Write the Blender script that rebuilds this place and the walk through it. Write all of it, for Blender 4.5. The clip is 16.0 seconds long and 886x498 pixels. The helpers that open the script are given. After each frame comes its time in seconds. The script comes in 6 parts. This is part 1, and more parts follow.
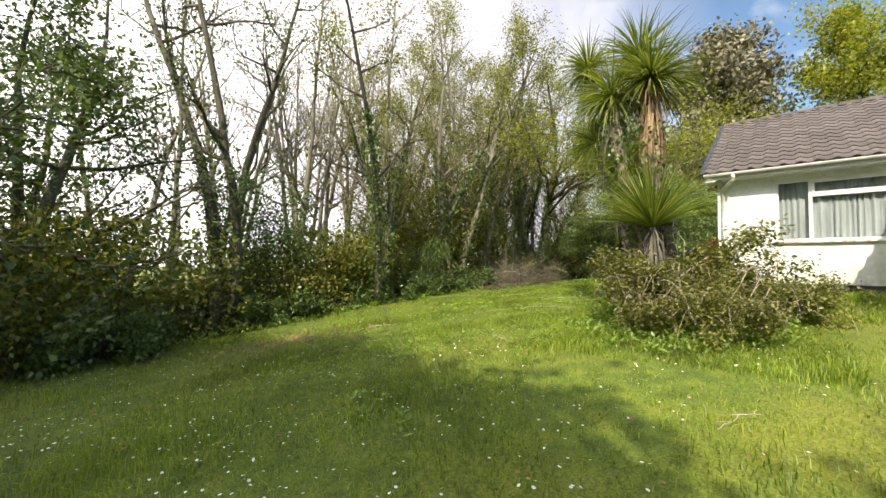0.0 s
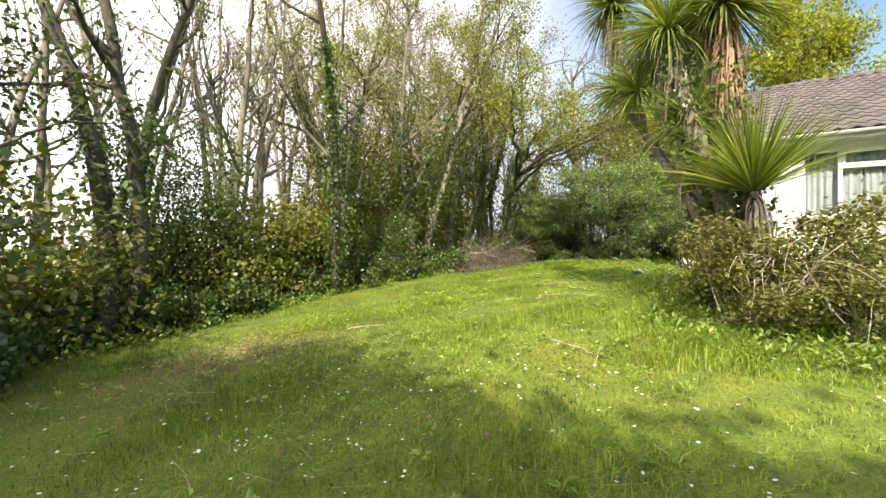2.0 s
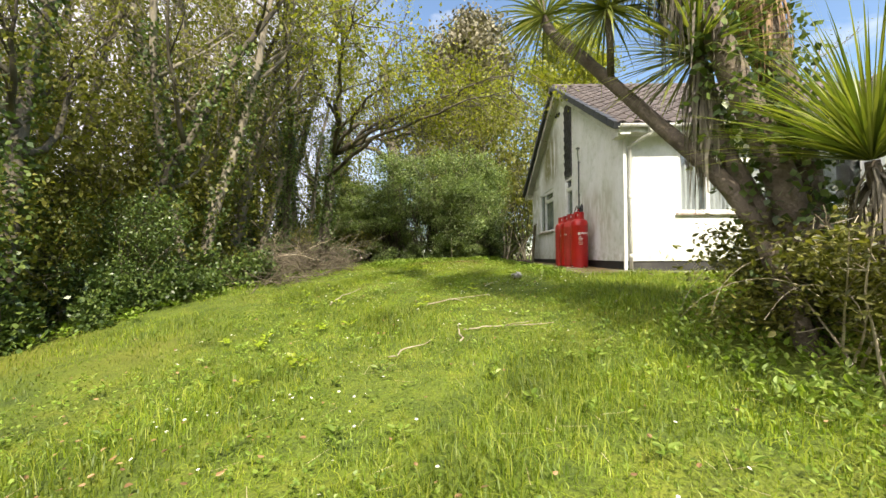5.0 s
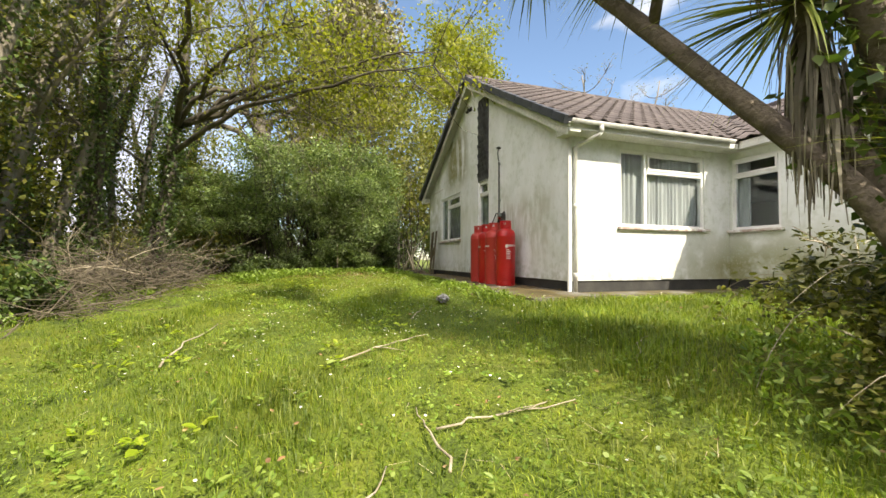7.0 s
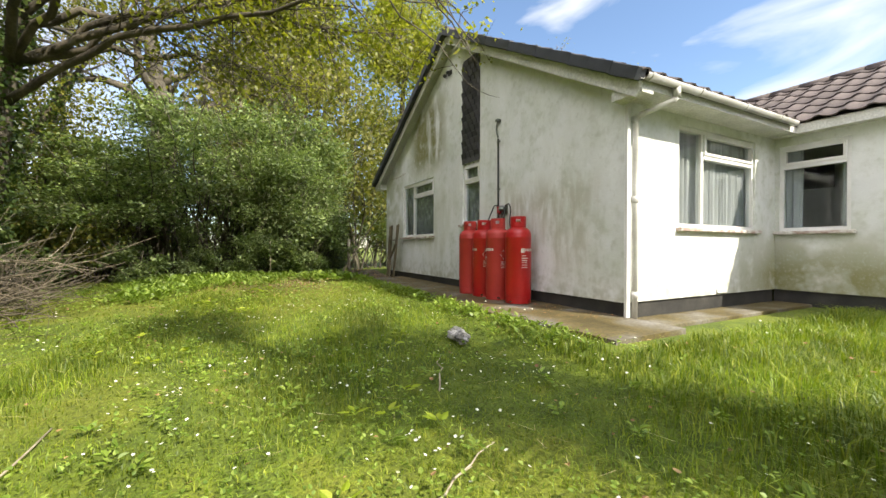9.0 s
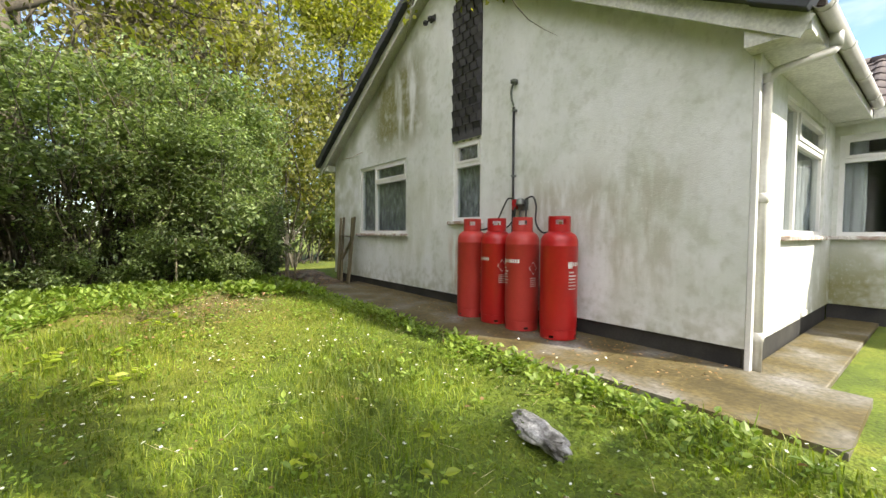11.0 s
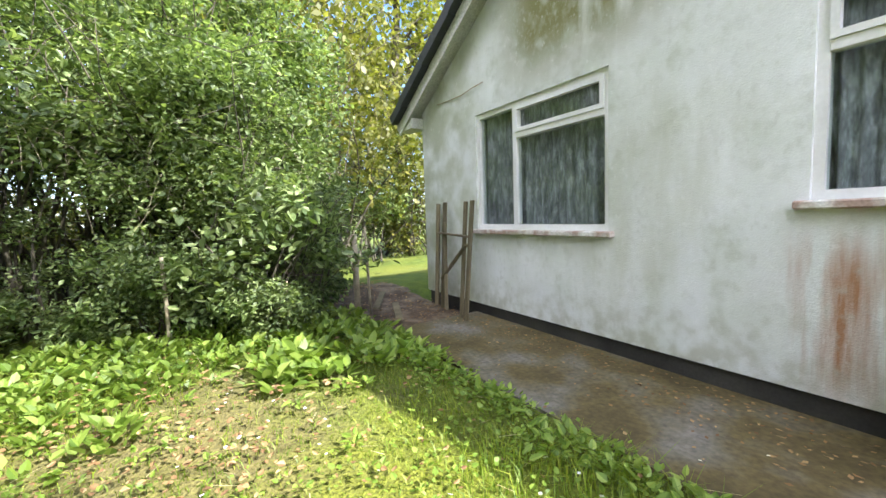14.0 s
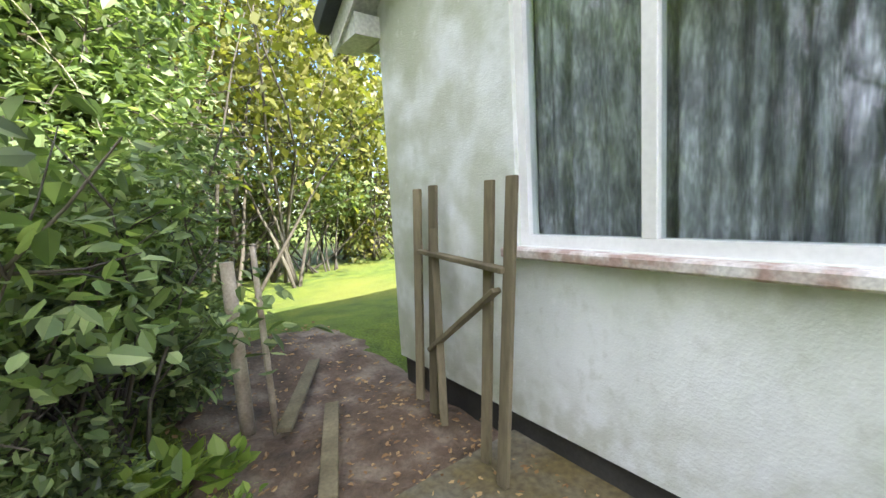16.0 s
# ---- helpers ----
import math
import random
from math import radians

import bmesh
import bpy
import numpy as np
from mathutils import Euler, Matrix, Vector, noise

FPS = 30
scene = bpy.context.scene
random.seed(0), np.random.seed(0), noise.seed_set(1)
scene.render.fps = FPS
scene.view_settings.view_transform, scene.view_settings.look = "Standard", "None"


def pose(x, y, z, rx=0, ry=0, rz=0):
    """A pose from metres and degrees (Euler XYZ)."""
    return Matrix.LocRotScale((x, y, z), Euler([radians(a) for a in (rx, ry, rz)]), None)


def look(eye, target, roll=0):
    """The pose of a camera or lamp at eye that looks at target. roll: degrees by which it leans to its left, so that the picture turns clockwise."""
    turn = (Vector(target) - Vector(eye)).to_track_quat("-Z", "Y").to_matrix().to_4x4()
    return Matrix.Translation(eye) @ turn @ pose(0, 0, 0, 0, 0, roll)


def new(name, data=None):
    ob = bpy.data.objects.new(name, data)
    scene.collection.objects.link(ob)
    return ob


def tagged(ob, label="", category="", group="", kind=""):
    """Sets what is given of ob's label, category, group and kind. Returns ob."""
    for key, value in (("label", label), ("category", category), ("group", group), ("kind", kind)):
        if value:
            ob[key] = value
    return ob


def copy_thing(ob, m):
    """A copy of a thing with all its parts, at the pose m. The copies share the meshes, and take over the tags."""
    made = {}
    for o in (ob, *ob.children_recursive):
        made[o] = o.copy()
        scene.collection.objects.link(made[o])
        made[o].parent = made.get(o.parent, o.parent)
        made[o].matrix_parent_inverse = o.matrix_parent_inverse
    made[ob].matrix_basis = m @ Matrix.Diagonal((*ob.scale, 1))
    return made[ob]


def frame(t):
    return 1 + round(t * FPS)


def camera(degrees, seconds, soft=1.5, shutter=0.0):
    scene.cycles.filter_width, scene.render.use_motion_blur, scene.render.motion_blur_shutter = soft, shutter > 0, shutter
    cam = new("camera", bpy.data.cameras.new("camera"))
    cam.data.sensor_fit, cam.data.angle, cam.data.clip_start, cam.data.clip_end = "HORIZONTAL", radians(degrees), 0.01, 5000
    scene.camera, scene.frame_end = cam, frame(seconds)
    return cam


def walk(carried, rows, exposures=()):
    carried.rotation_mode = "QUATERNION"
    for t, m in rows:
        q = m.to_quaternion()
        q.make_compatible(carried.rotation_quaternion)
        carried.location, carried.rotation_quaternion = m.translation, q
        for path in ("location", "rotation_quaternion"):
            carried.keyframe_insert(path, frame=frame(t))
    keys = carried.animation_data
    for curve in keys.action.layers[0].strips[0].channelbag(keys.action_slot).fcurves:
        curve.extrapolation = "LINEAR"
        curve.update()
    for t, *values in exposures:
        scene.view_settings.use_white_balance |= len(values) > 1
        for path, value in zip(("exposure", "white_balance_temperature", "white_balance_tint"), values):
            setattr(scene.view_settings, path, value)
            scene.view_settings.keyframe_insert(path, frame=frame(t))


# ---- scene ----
cam = camera(95.7, 16.0)
PATH = [
    (0, (0.993, 1.002, 1.638), (2.502, 2.309, 1.768), 1.7),
    (0.5, (1.116, 1.626, 1.599), (2.445, 3.12, 1.644), 1.6),
    (1, (1.225, 2.285, 1.564), (2.582, 3.755, 1.571), 1.8),
    (1.5, (1.483, 2.873, 1.564), (3.01, 4.164, 1.597), 1.5),
    (2, (1.912, 3.408, 1.598), (3.631, 4.429, 1.648), 1.3),
    (2.5, (2.426, 3.879, 1.631), (4.274, 4.641, 1.677), 1.4),
    (3, (3.01, 4.303, 1.671), (4.925, 4.88, 1.691), 1.8),
    (3.5, (3.549, 4.725, 1.673), (5.498, 5.173, 1.67), 1.9),
    (4, (4.035, 5.099, 1.722), (6.01, 5.415, 1.704), 1.4),
    (4.5, (4.515, 5.493, 1.821), (6.506, 5.681, 1.816), 0.1),
    (4.7, (4.702, 5.653, 1.805), (6.698, 5.775, 1.817), -0.2),
    (6.8, (6.924, 6.419, 1.961), (8.84, 5.85, 2.022), 0.4),
    (7, (7.186, 6.44, 2.035), (9.087, 5.821, 2.087), 0.3),
    (7.5, (7.835, 6.535, 2.093), (9.696, 5.803, 2.128), 0.2),
    (8, (8.451, 6.562, 2.172), (10.273, 5.739, 2.191), 0.0),
    (8.5, (9.063, 6.558, 2.285), (10.855, 5.669, 2.287), 0.0),
    (9, (9.715, 6.614, 2.353), (11.477, 5.668, 2.346), 0.2),
    (9.2, (9.935, 6.621, 2.366), (11.68, 5.644, 2.361), 0.2),
    (11.3, (12.391, 6.362, 2.649), (13.94, 5.102, 2.559), 0.3),
    (11.5, (12.691, 6.349, 2.641), (14.237, 5.085, 2.54), 0.1),
    (12, (13.35, 6.25, 2.726), (14.897, 4.988, 2.602), -0.4),
    (12.5, (14.008, 6.092, 2.821), (15.582, 4.867, 2.678), -0.7),
    (13, (14.713, 5.943, 2.837), (16.346, 4.797, 2.69), -1.0),
    (13.5, (15.333, 5.69, 2.852), (17.027, 4.64, 2.685), -2.0),
    (14, (15.987, 5.39, 2.814), (17.677, 4.334, 2.647), -2.0),
    (14.5, (16.631, 5.045, 2.861), (18.283, 3.932, 2.685), -2.2),
    (15, (17.281, 4.651, 2.885), (18.931, 3.533, 2.721), -1.5),
    (15.5, (17.952, 4.325, 2.88), (19.563, 3.157, 2.673), -0.9),
    (16, (18.59, 3.886, 2.866), (20.189, 2.706, 2.647), -3.3),
]
EXPOSURES = [(0.0, 1.25, 6900, 6), (0.6, 1.6, 6900, 7), (1.5, 1.7, 6900, 8), (3.0, 1.55, 6900, 9), (4.5, 1.5, 6900, 9), (7, 1.45, 7000, 9), (9, 1.45, 6700, 9), (11.5, 1.75, 6500, 9), (12.5, 1.95, 6150, 10), (13.5, 2.25, 5950, 11), (15, 2.5, 5850, 12), (16, 2.75, 5900, 12)]
walk(cam, [(t, look(eye, target, roll)) for t, eye, target, roll in PATH], EXPOSURES)

# ---- light ----
SUN_WAY = Vector((1.0, 0.44, -1.0)).normalized()
world = bpy.data.worlds.new("sky")
scene.world = world
world.use_nodes = True
wn, wl = world.node_tree.nodes, world.node_tree.links
sky = wn.new("ShaderNodeTexSky")
sky.sky_type, sky.sun_disc = "NISHITA", False
sky.sun_elevation, sky.sun_rotation = radians(42.5), radians(246)
sky.air_density, sky.dust_density, sky.ozone_density = 1.0, 0.4, 2.5
wcoord = wn.new("ShaderNodeTexCoord")
wmap = wn.new("ShaderNodeMapping")
wmap.inputs["Scale"].default_value = (1.2, 2.6, 5.0)
wmap.inputs["Rotation"].default_value = (0.0, 0.3, 0.5)
wnoise = wn.new("ShaderNodeTexNoise")
wnoise.inputs["Scale"].default_value, wnoise.inputs["Detail"].default_value = 1.6, 7.0
wnoise.inputs["Distortion"].default_value = 0.5
wramp = wn.new("ShaderNodeMapRange")
wramp.inputs["From Min"].default_value, wramp.inputs["From Max"].default_value = 0.57, 0.80
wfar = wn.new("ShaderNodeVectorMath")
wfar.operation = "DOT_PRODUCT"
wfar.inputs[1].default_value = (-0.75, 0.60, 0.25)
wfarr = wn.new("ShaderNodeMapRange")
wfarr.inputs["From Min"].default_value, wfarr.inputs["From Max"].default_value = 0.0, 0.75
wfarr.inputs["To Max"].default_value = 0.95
wmix = wn.new("ShaderNodeMix")
wmix.data_type = "RGBA"
wmix.inputs["B"].default_value = (5.2, 5.25, 5.4, 1)
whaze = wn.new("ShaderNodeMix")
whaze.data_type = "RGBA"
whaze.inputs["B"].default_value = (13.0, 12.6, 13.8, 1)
wveil = wn.new("ShaderNodeVectorMath")
wveil.operation = "DOT_PRODUCT"
wveil.inputs[1].default_value = (0.10, 0.99, -0.10)
wveilr = wn.new("ShaderNodeMapRange")
wveilr.inputs["From Min"].default_value, wveilr.inputs["From Max"].default_value = 0.12, 0.50
wthin = wn.new("ShaderNodeMix")
wthin.data_type = "RGBA"
wthin.inputs["B"].default_value = (4.7, 4.5, 5.1, 1)
wl.new(wcoord.outputs["Generated"], wveil.inputs[0])
wl.new(wveil.outputs["Value"], wveilr.inputs["Value"])
wl.new(wveilr.outputs["Result"], wthin.inputs["Factor"])
wl.new(wmix.outputs["Result"], wthin.inputs["A"])
wbg = wn["Background"]
wbg.inputs["Strength"].default_value = 0.10
wl.new(wcoord.outputs["Generated"], wmap.inputs["Vector"])
wl.new(wmap.outputs["Vector"], wnoise.inputs["Vector"])
wl.new(wnoise.outputs["Fac"], wramp.inputs["Value"])
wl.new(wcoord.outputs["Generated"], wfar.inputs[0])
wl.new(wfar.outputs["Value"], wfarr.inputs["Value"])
wl.new(wramp.outputs["Result"], wmix.inputs["Factor"])
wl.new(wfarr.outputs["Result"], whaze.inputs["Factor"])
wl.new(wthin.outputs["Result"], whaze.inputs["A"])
wl.new(sky.outputs["Color"], wmix.inputs["A"])
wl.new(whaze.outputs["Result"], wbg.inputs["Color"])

sun = new("sun", bpy.data.lights.new("sun", "SUN"))
sun.data.energy, sun.data.angle, sun.data.color = 3.4, radians(0.6), (1.0, 0.93, 0.80)
sun.matrix_world = look((0, 0, 30), Vector((0, 0, 30)) + SUN_WAY)


# ---- materials ----
def material(name, rough=0.8, metal=0.0):
    m = bpy.data.materials.new(name)
    m.use_nodes = True
    b = m.node_tree.nodes["Principled BSDF"]
    b.inputs["Roughness"].default_value, b.inputs["Metallic"].default_value = rough, metal
    return m, m.node_tree.nodes, m.node_tree.links, b


def ramp(n, l, source, stops):
    r = n.new("ShaderNodeValToRGB")
    e = r.color_ramp.elements
    while len(e) < len(stops):
        e.new(0.5)
    for el, (p, c) in zip(e, stops):
        el.position, el.color = p, (*c, 1)
    l.new(source, r.inputs["Fac"])
    return r.outputs["Color"]


def noise_of(n, l, scale, detail=4.0, coord="Object", stretch=(1, 1, 1)):
    c = n.new("ShaderNodeTexCoord")
    mp = n.new("ShaderNodeMapping")
    mp.inputs["Scale"].default_value = stretch
    t = n.new("ShaderNodeTexNoise")
    t.inputs["Scale"].default_value, t.inputs["Detail"].default_value = scale, detail
    l.new(c.outputs[coord], mp.inputs["Vector"])
    l.new(mp.outputs["Vector"], t.inputs["Vector"])
    return t.outputs["Fac"]


def blend(n, l, fac, a, b, mode="MIX"):
    m = n.new("ShaderNodeMix")
    m.data_type, m.blend_type = "RGBA", mode
    for key, v in (("Factor", fac), ("A", a), ("B", b)):
        if isinstance(v, tuple):
            m.inputs[key].default_value = (*v, 1)
        elif isinstance(v, float):
            m.inputs[key].default_value = v
        else:
            l.new(v, m.inputs[key])
    return m.outputs["Result"]


def bumped(n, l, b, height, strength=0.3, distance=0.01):
    k = n.new("ShaderNodeBump")
    k.inputs["Strength"].default_value, k.inputs["Distance"].default_value = strength, distance
    l.new(height, k.inputs["Height"])
    l.new(k.outputs["Normal"], b.inputs["Normal"])


def speckled(name, stops, scale=6.0, fine=60.0, rough=0.8, metal=0.0, bump=0.2, distance=0.004, coord="Object", stretch=(1, 1, 1), per_object=0.0, contrast=0.25):
    """A surface of two scales of variation: broad patches through the stops, and fine grain over it."""
    m, n, l, b = material(name, rough, metal)
    broad = noise_of(n, l, scale, 5.0, coord, stretch)
    grain = noise_of(n, l, fine, 3.0, coord, stretch)
    col = ramp(n, l, broad, stops)
    g = ramp(n, l, grain, [(0.25, (1 - contrast,) * 3), (0.75, (1 + contrast * 0.7,) * 3)])
    col = blend(n, l, 1.0, col, g, "MULTIPLY")
    if per_object:
        info = n.new("ShaderNodeObjectInfo")
        v = ramp(n, l, info.outputs["Random"], [(0.0, (1 - per_object,) * 3), (1.0, (1 + per_object,) * 3)])
        col = blend(n, l, 1.0, col, v, "MULTIPLY")
    l.new(col, b.inputs["Base Color"])
    bumped(n, l, b, grain, bump, distance)
    return m


def leafy(name, dark, mid, light, through_light=0.35, rough=0.45, patch_scale=0.6, patch_low=0.75, patch_high=1.2):
    """Leaves: each island its own shade, with light coming through the blade."""
    m, n, l, b = material(name, rough)
    g = n.new("ShaderNodeNewGeometry")
    col = ramp(n, l, g.outputs["Random Per Island"], [(0.0, dark), (0.55, mid), (1.0, light)])
    patch = noise_of(n, l, patch_scale, 4.0)
    v = ramp(n, l, patch, [(0.3, (patch_low,) * 3), (0.7, (patch_high, patch_high, patch_high * 0.92))])
    col = blend(n, l, 1.0, col, v, "MULTIPLY")
    l.new(col, b.inputs["Base Color"])
    tr = n.new("ShaderNodeBsdfTranslucent")
    warm = blend(n, l, 1.0, col, (1.5, 1.6, 0.7), "MULTIPLY")
    l.new(warm, tr.inputs["Color"])
    mx = n.new("ShaderNodeMixShader")
    mx.inputs["Fac"].default_value = through_light
    l.new(b.outputs["BSDF"], mx.inputs[1])
    l.new(tr.outputs["BSDF"], mx.inputs[2])
    l.new(mx.outputs["Shader"], n["Material Output"].inputs["Surface"])
    return m


def render_wall():
    """White painted roughcast with green algae, rust runs and grime."""
    m, n, l, b = material("painted_render", 0.85)
    c = n.new("ShaderNodeTexCoord")
    sep = n.new("ShaderNodeSeparateXYZ")
    l.new(c.outputs["Object"], sep.inputs["Vector"])

    def around(out, centre, reach):
        s = n.new("ShaderNodeMath")
        s.operation = "SUBTRACT"
        l.new(out, s.inputs[0])
        s.inputs[1].default_value = centre
        a = n.new("ShaderNodeMath")
        a.operation = "ABSOLUTE"
        l.new(s.outputs[0], a.inputs[0])
        r = n.new("ShaderNodeMapRange")
        r.interpolation_type = "SMOOTHSTEP"
        r.inputs["From Min"].default_value, r.inputs["From Max"].default_value = reach, reach * 0.35
        l.new(a.outputs[0], r.inputs["Value"])
        return r.outputs["Result"]

    def times(*outs):
        acc = outs[0]
        for o in outs[1:]:
            k = n.new("ShaderNodeMath")
            k.operation, k.use_clamp = "MULTIPLY", True
            l.new(acc, k.inputs[0])
            if isinstance(o, float):
                k.inputs[1].default_value = o
            else:
                l.new(o, k.inputs[1])
            acc = k.outputs[0]
        return acc

    def band(source, lo, hi):
        r = n.new("ShaderNodeMapRange")
        r.inputs["From Min"].default_value, r.inputs["From Max"].default_value = lo, hi
        l.new(source, r.inputs["Value"])
        return r.outputs["Result"]

    broad = noise_of(n, l, 0.9, 6.0)
    runs = noise_of(n, l, 1.0, 7.0, "Object", (3.2, 3.2, 0.8))
    fine = noise_of(n, l, 90.0, 3.0)
    mottle, cloud = noise_of(n, l, 2.6, 9.0), noise_of(n, l, 1.3, 8.0, "Object", (1.4, 1.4, 0.9))
    col = ramp(n, l, broad, [(0.3, (0.66, 0.68, 0.66)), (0.55, (0.77, 0.785, 0.77)), (0.8, (0.83, 0.835, 0.825))])
    algae = (0.23, 0.225, 0.085)
    haze = times(band(broad, 0.40, 0.70), band(runs, 0.38, 0.74), 0.65)
    col = blend(n, l, haze, col, (0.44, 0.46, 0.36))
    patches = times(band(cloud, 0.44, 0.62), band(mottle, 0.3, 0.6), 0.6)
    col = blend(n, l, patches, col, (0.53, 0.57, 0.48))
    low = times(band(sep.outputs["Z"], 2.8, 1.95), band(mottle, 0.28, 0.5), band(sep.outputs["Y"], 0.4, -1.3), 0.95)
    col = blend(n, l, low, col, algae)
    gable = times(around(sep.outputs["X"], 18.55, 1.25), around(sep.outputs["Z"], 5.05, 1.15), around(sep.outputs["Y"], 2.33, 0.3), band(runs, 0.30, 0.48), band(mottle, 0.24, 0.48), 0.97)
    col = blend(n, l, gable, col, (0.19, 0.185, 0.06))
    corner = times(around(sep.outputs["X"], 21.0, 1.3), around(sep.outputs["Y"], 2.33, 0.3), band(mottle, 0.36, 0.58), 0.6)
    col = blend(n, l, corner, col, (0.33, 0.35, 0.20))
    grime_low = noise_of(n, l, 4.0, 8.0, "Object", (2.5, 2.5, 0.7))
    middle = times(around(sep.outputs["X"], 14.6, 1.7), around(sep.outputs["Z"], 2.7, 0.9), around(sep.outputs["Y"], 2.33, 0.3), band(runs, 0.36, 0.56), band(grime_low, 0.26, 0.52), 0.62)
    col = blend(n, l, middle, col, (0.34, 0.31, 0.20))
    under = times(around(sep.outputs["X"], 17.9, 0.8), around(sep.outputs["Z"], 2.8, 1.1), around(sep.outputs["Y"], 2.33, 0.3), band(runs, 0.38, 0.7), 0.45)
    col = blend(n, l, under, col, (0.40, 0.40, 0.26))
    rust = times(around(sep.outputs["X"], 16.66, 0.36), around(sep.outputs["Z"], 2.15, 0.62), around(sep.outputs["Y"], 2.33, 0.3), band(noise_of(n, l, 1.7, 6.0, "Object", (5, 5, 0.45)), 0.42, 0.60), 0.95)
    col = blend(n, l, rust, col, (0.36, 0.17, 0.07))
    grime = noise_of(n, l, 8.0, 9.0)
    col = blend(n, l, times(band(grime, 0.50, 0.68), band(cloud, 0.36, 0.6), 0.5), col, (0.42, 0.44, 0.35))
    scuff = noise_of(n, l, 22.0, 7.0, "Object", (1.0, 1.0, 0.7))
    col = blend(n, l, times(band(scuff, 0.54, 0.70), band(mottle, 0.38, 0.60), 0.45), col, (0.50, 0.51, 0.45))
    col = blend(n, l, times(band(scuff, 0.38, 0.28), 0.25), col, (0.86, 0.865, 0.85))
    splash = times(band(sep.outputs["Z"], 2.1, 1.62), band(grime, 0.36, 0.6), 0.65)
    col = blend(n, l, splash, col, (0.36, 0.36, 0.25))
    l.new(col, b.inputs["Base Color"])
    bumped(n, l, b, blend(n, l, 0.55, fine, scuff), 0.5, 0.012)
    return m


M_WALL = render_wall()
M_PLINTH = speckled("bitumen_plinth", [(0.3, (0.018, 0.018, 0.018)), (0.7, (0.05, 0.048, 0.042))], 3.0, 50.0, 0.7)
M_TILE = speckled("concrete_roof_tile", [(0.3, (0.062, 0.05, 0.046)), (0.55, (0.11, 0.09, 0.082)), (0.8, (0.18, 0.155, 0.135))], 3.0, 70.0, 0.9, per_object=0.22)
M_VERGE = speckled("dark_verge", [(0.3, (0.02, 0.024, 0.03)), (0.7, (0.05, 0.056, 0.065))], 3.0, 60.0, 0.55)
M_SLATE = speckled("dark_hung_slate", [(0.3, (0.022, 0.022, 0.027)), (0.7, (0.07, 0.067, 0.074))], 6.0, 60.0, 0.5, per_object=0.5)
M_WHITE = speckled("white_gloss_paint", [(0.3, (0.66, 0.66, 0.63)), (0.7, (0.82, 0.82, 0.80))], 2.0, 40.0, 0.4, bump=0.08, contrast=0.06)
M_SILL = speckled("worn_painted_sill", [(0.38, (0.38, 0.27, 0.22)), (0.52, (0.58, 0.53, 0.48)), (0.70, (0.76, 0.75, 0.72))], 9.0, 70.0, 0.6)
M_SOFFIT = speckled("soffit_board", [(0.3, (0.50, 0.51, 0.46)), (0.7, (0.68, 0.68, 0.63))], 2.0, 40.0, 0.6)
M_GUTTER = speckled("grey_white_gutter", [(0.3, (0.44, 0.43, 0.39)), (0.7, (0.66, 0.66, 0.62))], 3.0, 40.0, 0.45, bump=0.08, contrast=0.06)
M_CONC = speckled("mossy_concrete", [(0.30, (0.055, 0.042, 0.012)), (0.47, (0.115, 0.088, 0.030)), (0.56, (0.13, 0.112, 0.068)), (0.72, (0.21, 0.198, 0.175))], 1.9, 28.0, 0.7, bump=0.7, distance=0.006, contrast=0.45)
M_RED = speckled("red_cylinder_paint", [(0.3, (0.38, 0.010, 0.011)), (0.7, (0.47, 0.015, 0.015))], 2.5, 30.0, 0.3, bump=0.05, contrast=0.06)
M_FADED = speckled("faded_red_paint", [(0.3, (0.40, 0.028, 0.022)), (0.7, (0.50, 0.048, 0.036))], 2.0, 30.0, 0.5, bump=0.05, contrast=0.06)
M_PRINT = speckled("white_print", [(0.3, (0.62, 0.58, 0.55)), (0.7, (0.8, 0.78, 0.75))], 20.0, 90.0, 0.5)
M_BLACK = speckled("black_rubber", [(0.3, (0.012, 0.012, 0.013)), (0.7, (0.03, 0.03, 0.03))], 5.0, 60.0, 0.5)
M_GREY = speckled("grey_metal", [(0.3, (0.13, 0.145, 0.13)), (0.7, (0.23, 0.25, 0.225))], 5.0, 60.0, 0.45, 0.6)
M_BRASS = speckled("dull_brass", [(0.3, (0.30, 0.22, 0.10)), (0.7, (0.42, 0.32, 0.15))], 8.0, 60.0, 0.4, 0.9)
M_GATE = speckled("weathered_timber", [(0.3, (0.085, 0.07, 0.035)), (0.7, (0.20, 0.165, 0.095))], 4.0, 50.0, 0.85, stretch=(1, 1, 0.15), per_object=0.2)
M_STICK = speckled("dead_wood", [(0.3, (0.26, 0.21, 0.14)), (0.7, (0.48, 0.42, 0.31))], 6.0, 60.0, 0.85)
M_BRUSH = speckled("cut_brushwood", [(0.3, (0.07, 0.057, 0.040)), (0.7, (0.20, 0.165, 0.115))], 6.0, 60.0, 0.9)
M_BARK = speckled("grey_brown_bark", [(0.3, (0.045, 0.038, 0.028)), (0.55, (0.10, 0.085, 0.06)), (0.8, (0.17, 0.15, 0.11))], 3.0, 30.0, 0.9, bump=0.8, distance=0.02, stretch=(1, 1, 0.3))
M_PALE = speckled("pale_bark", [(0.3, (0.12, 0.10, 0.075)), (0.7, (0.27, 0.24, 0.18))], 3.0, 30.0, 0.9, bump=0.6, distance=0.015, stretch=(1, 1, 0.3))
M_PALMBARK = speckled("cabbage_palm_bark", [(0.3, (0.065, 0.05, 0.037)), (0.7, (0.185, 0.148, 0.11))], 5.0, 35.0, 0.9, bump=0.9, distance=0.02)
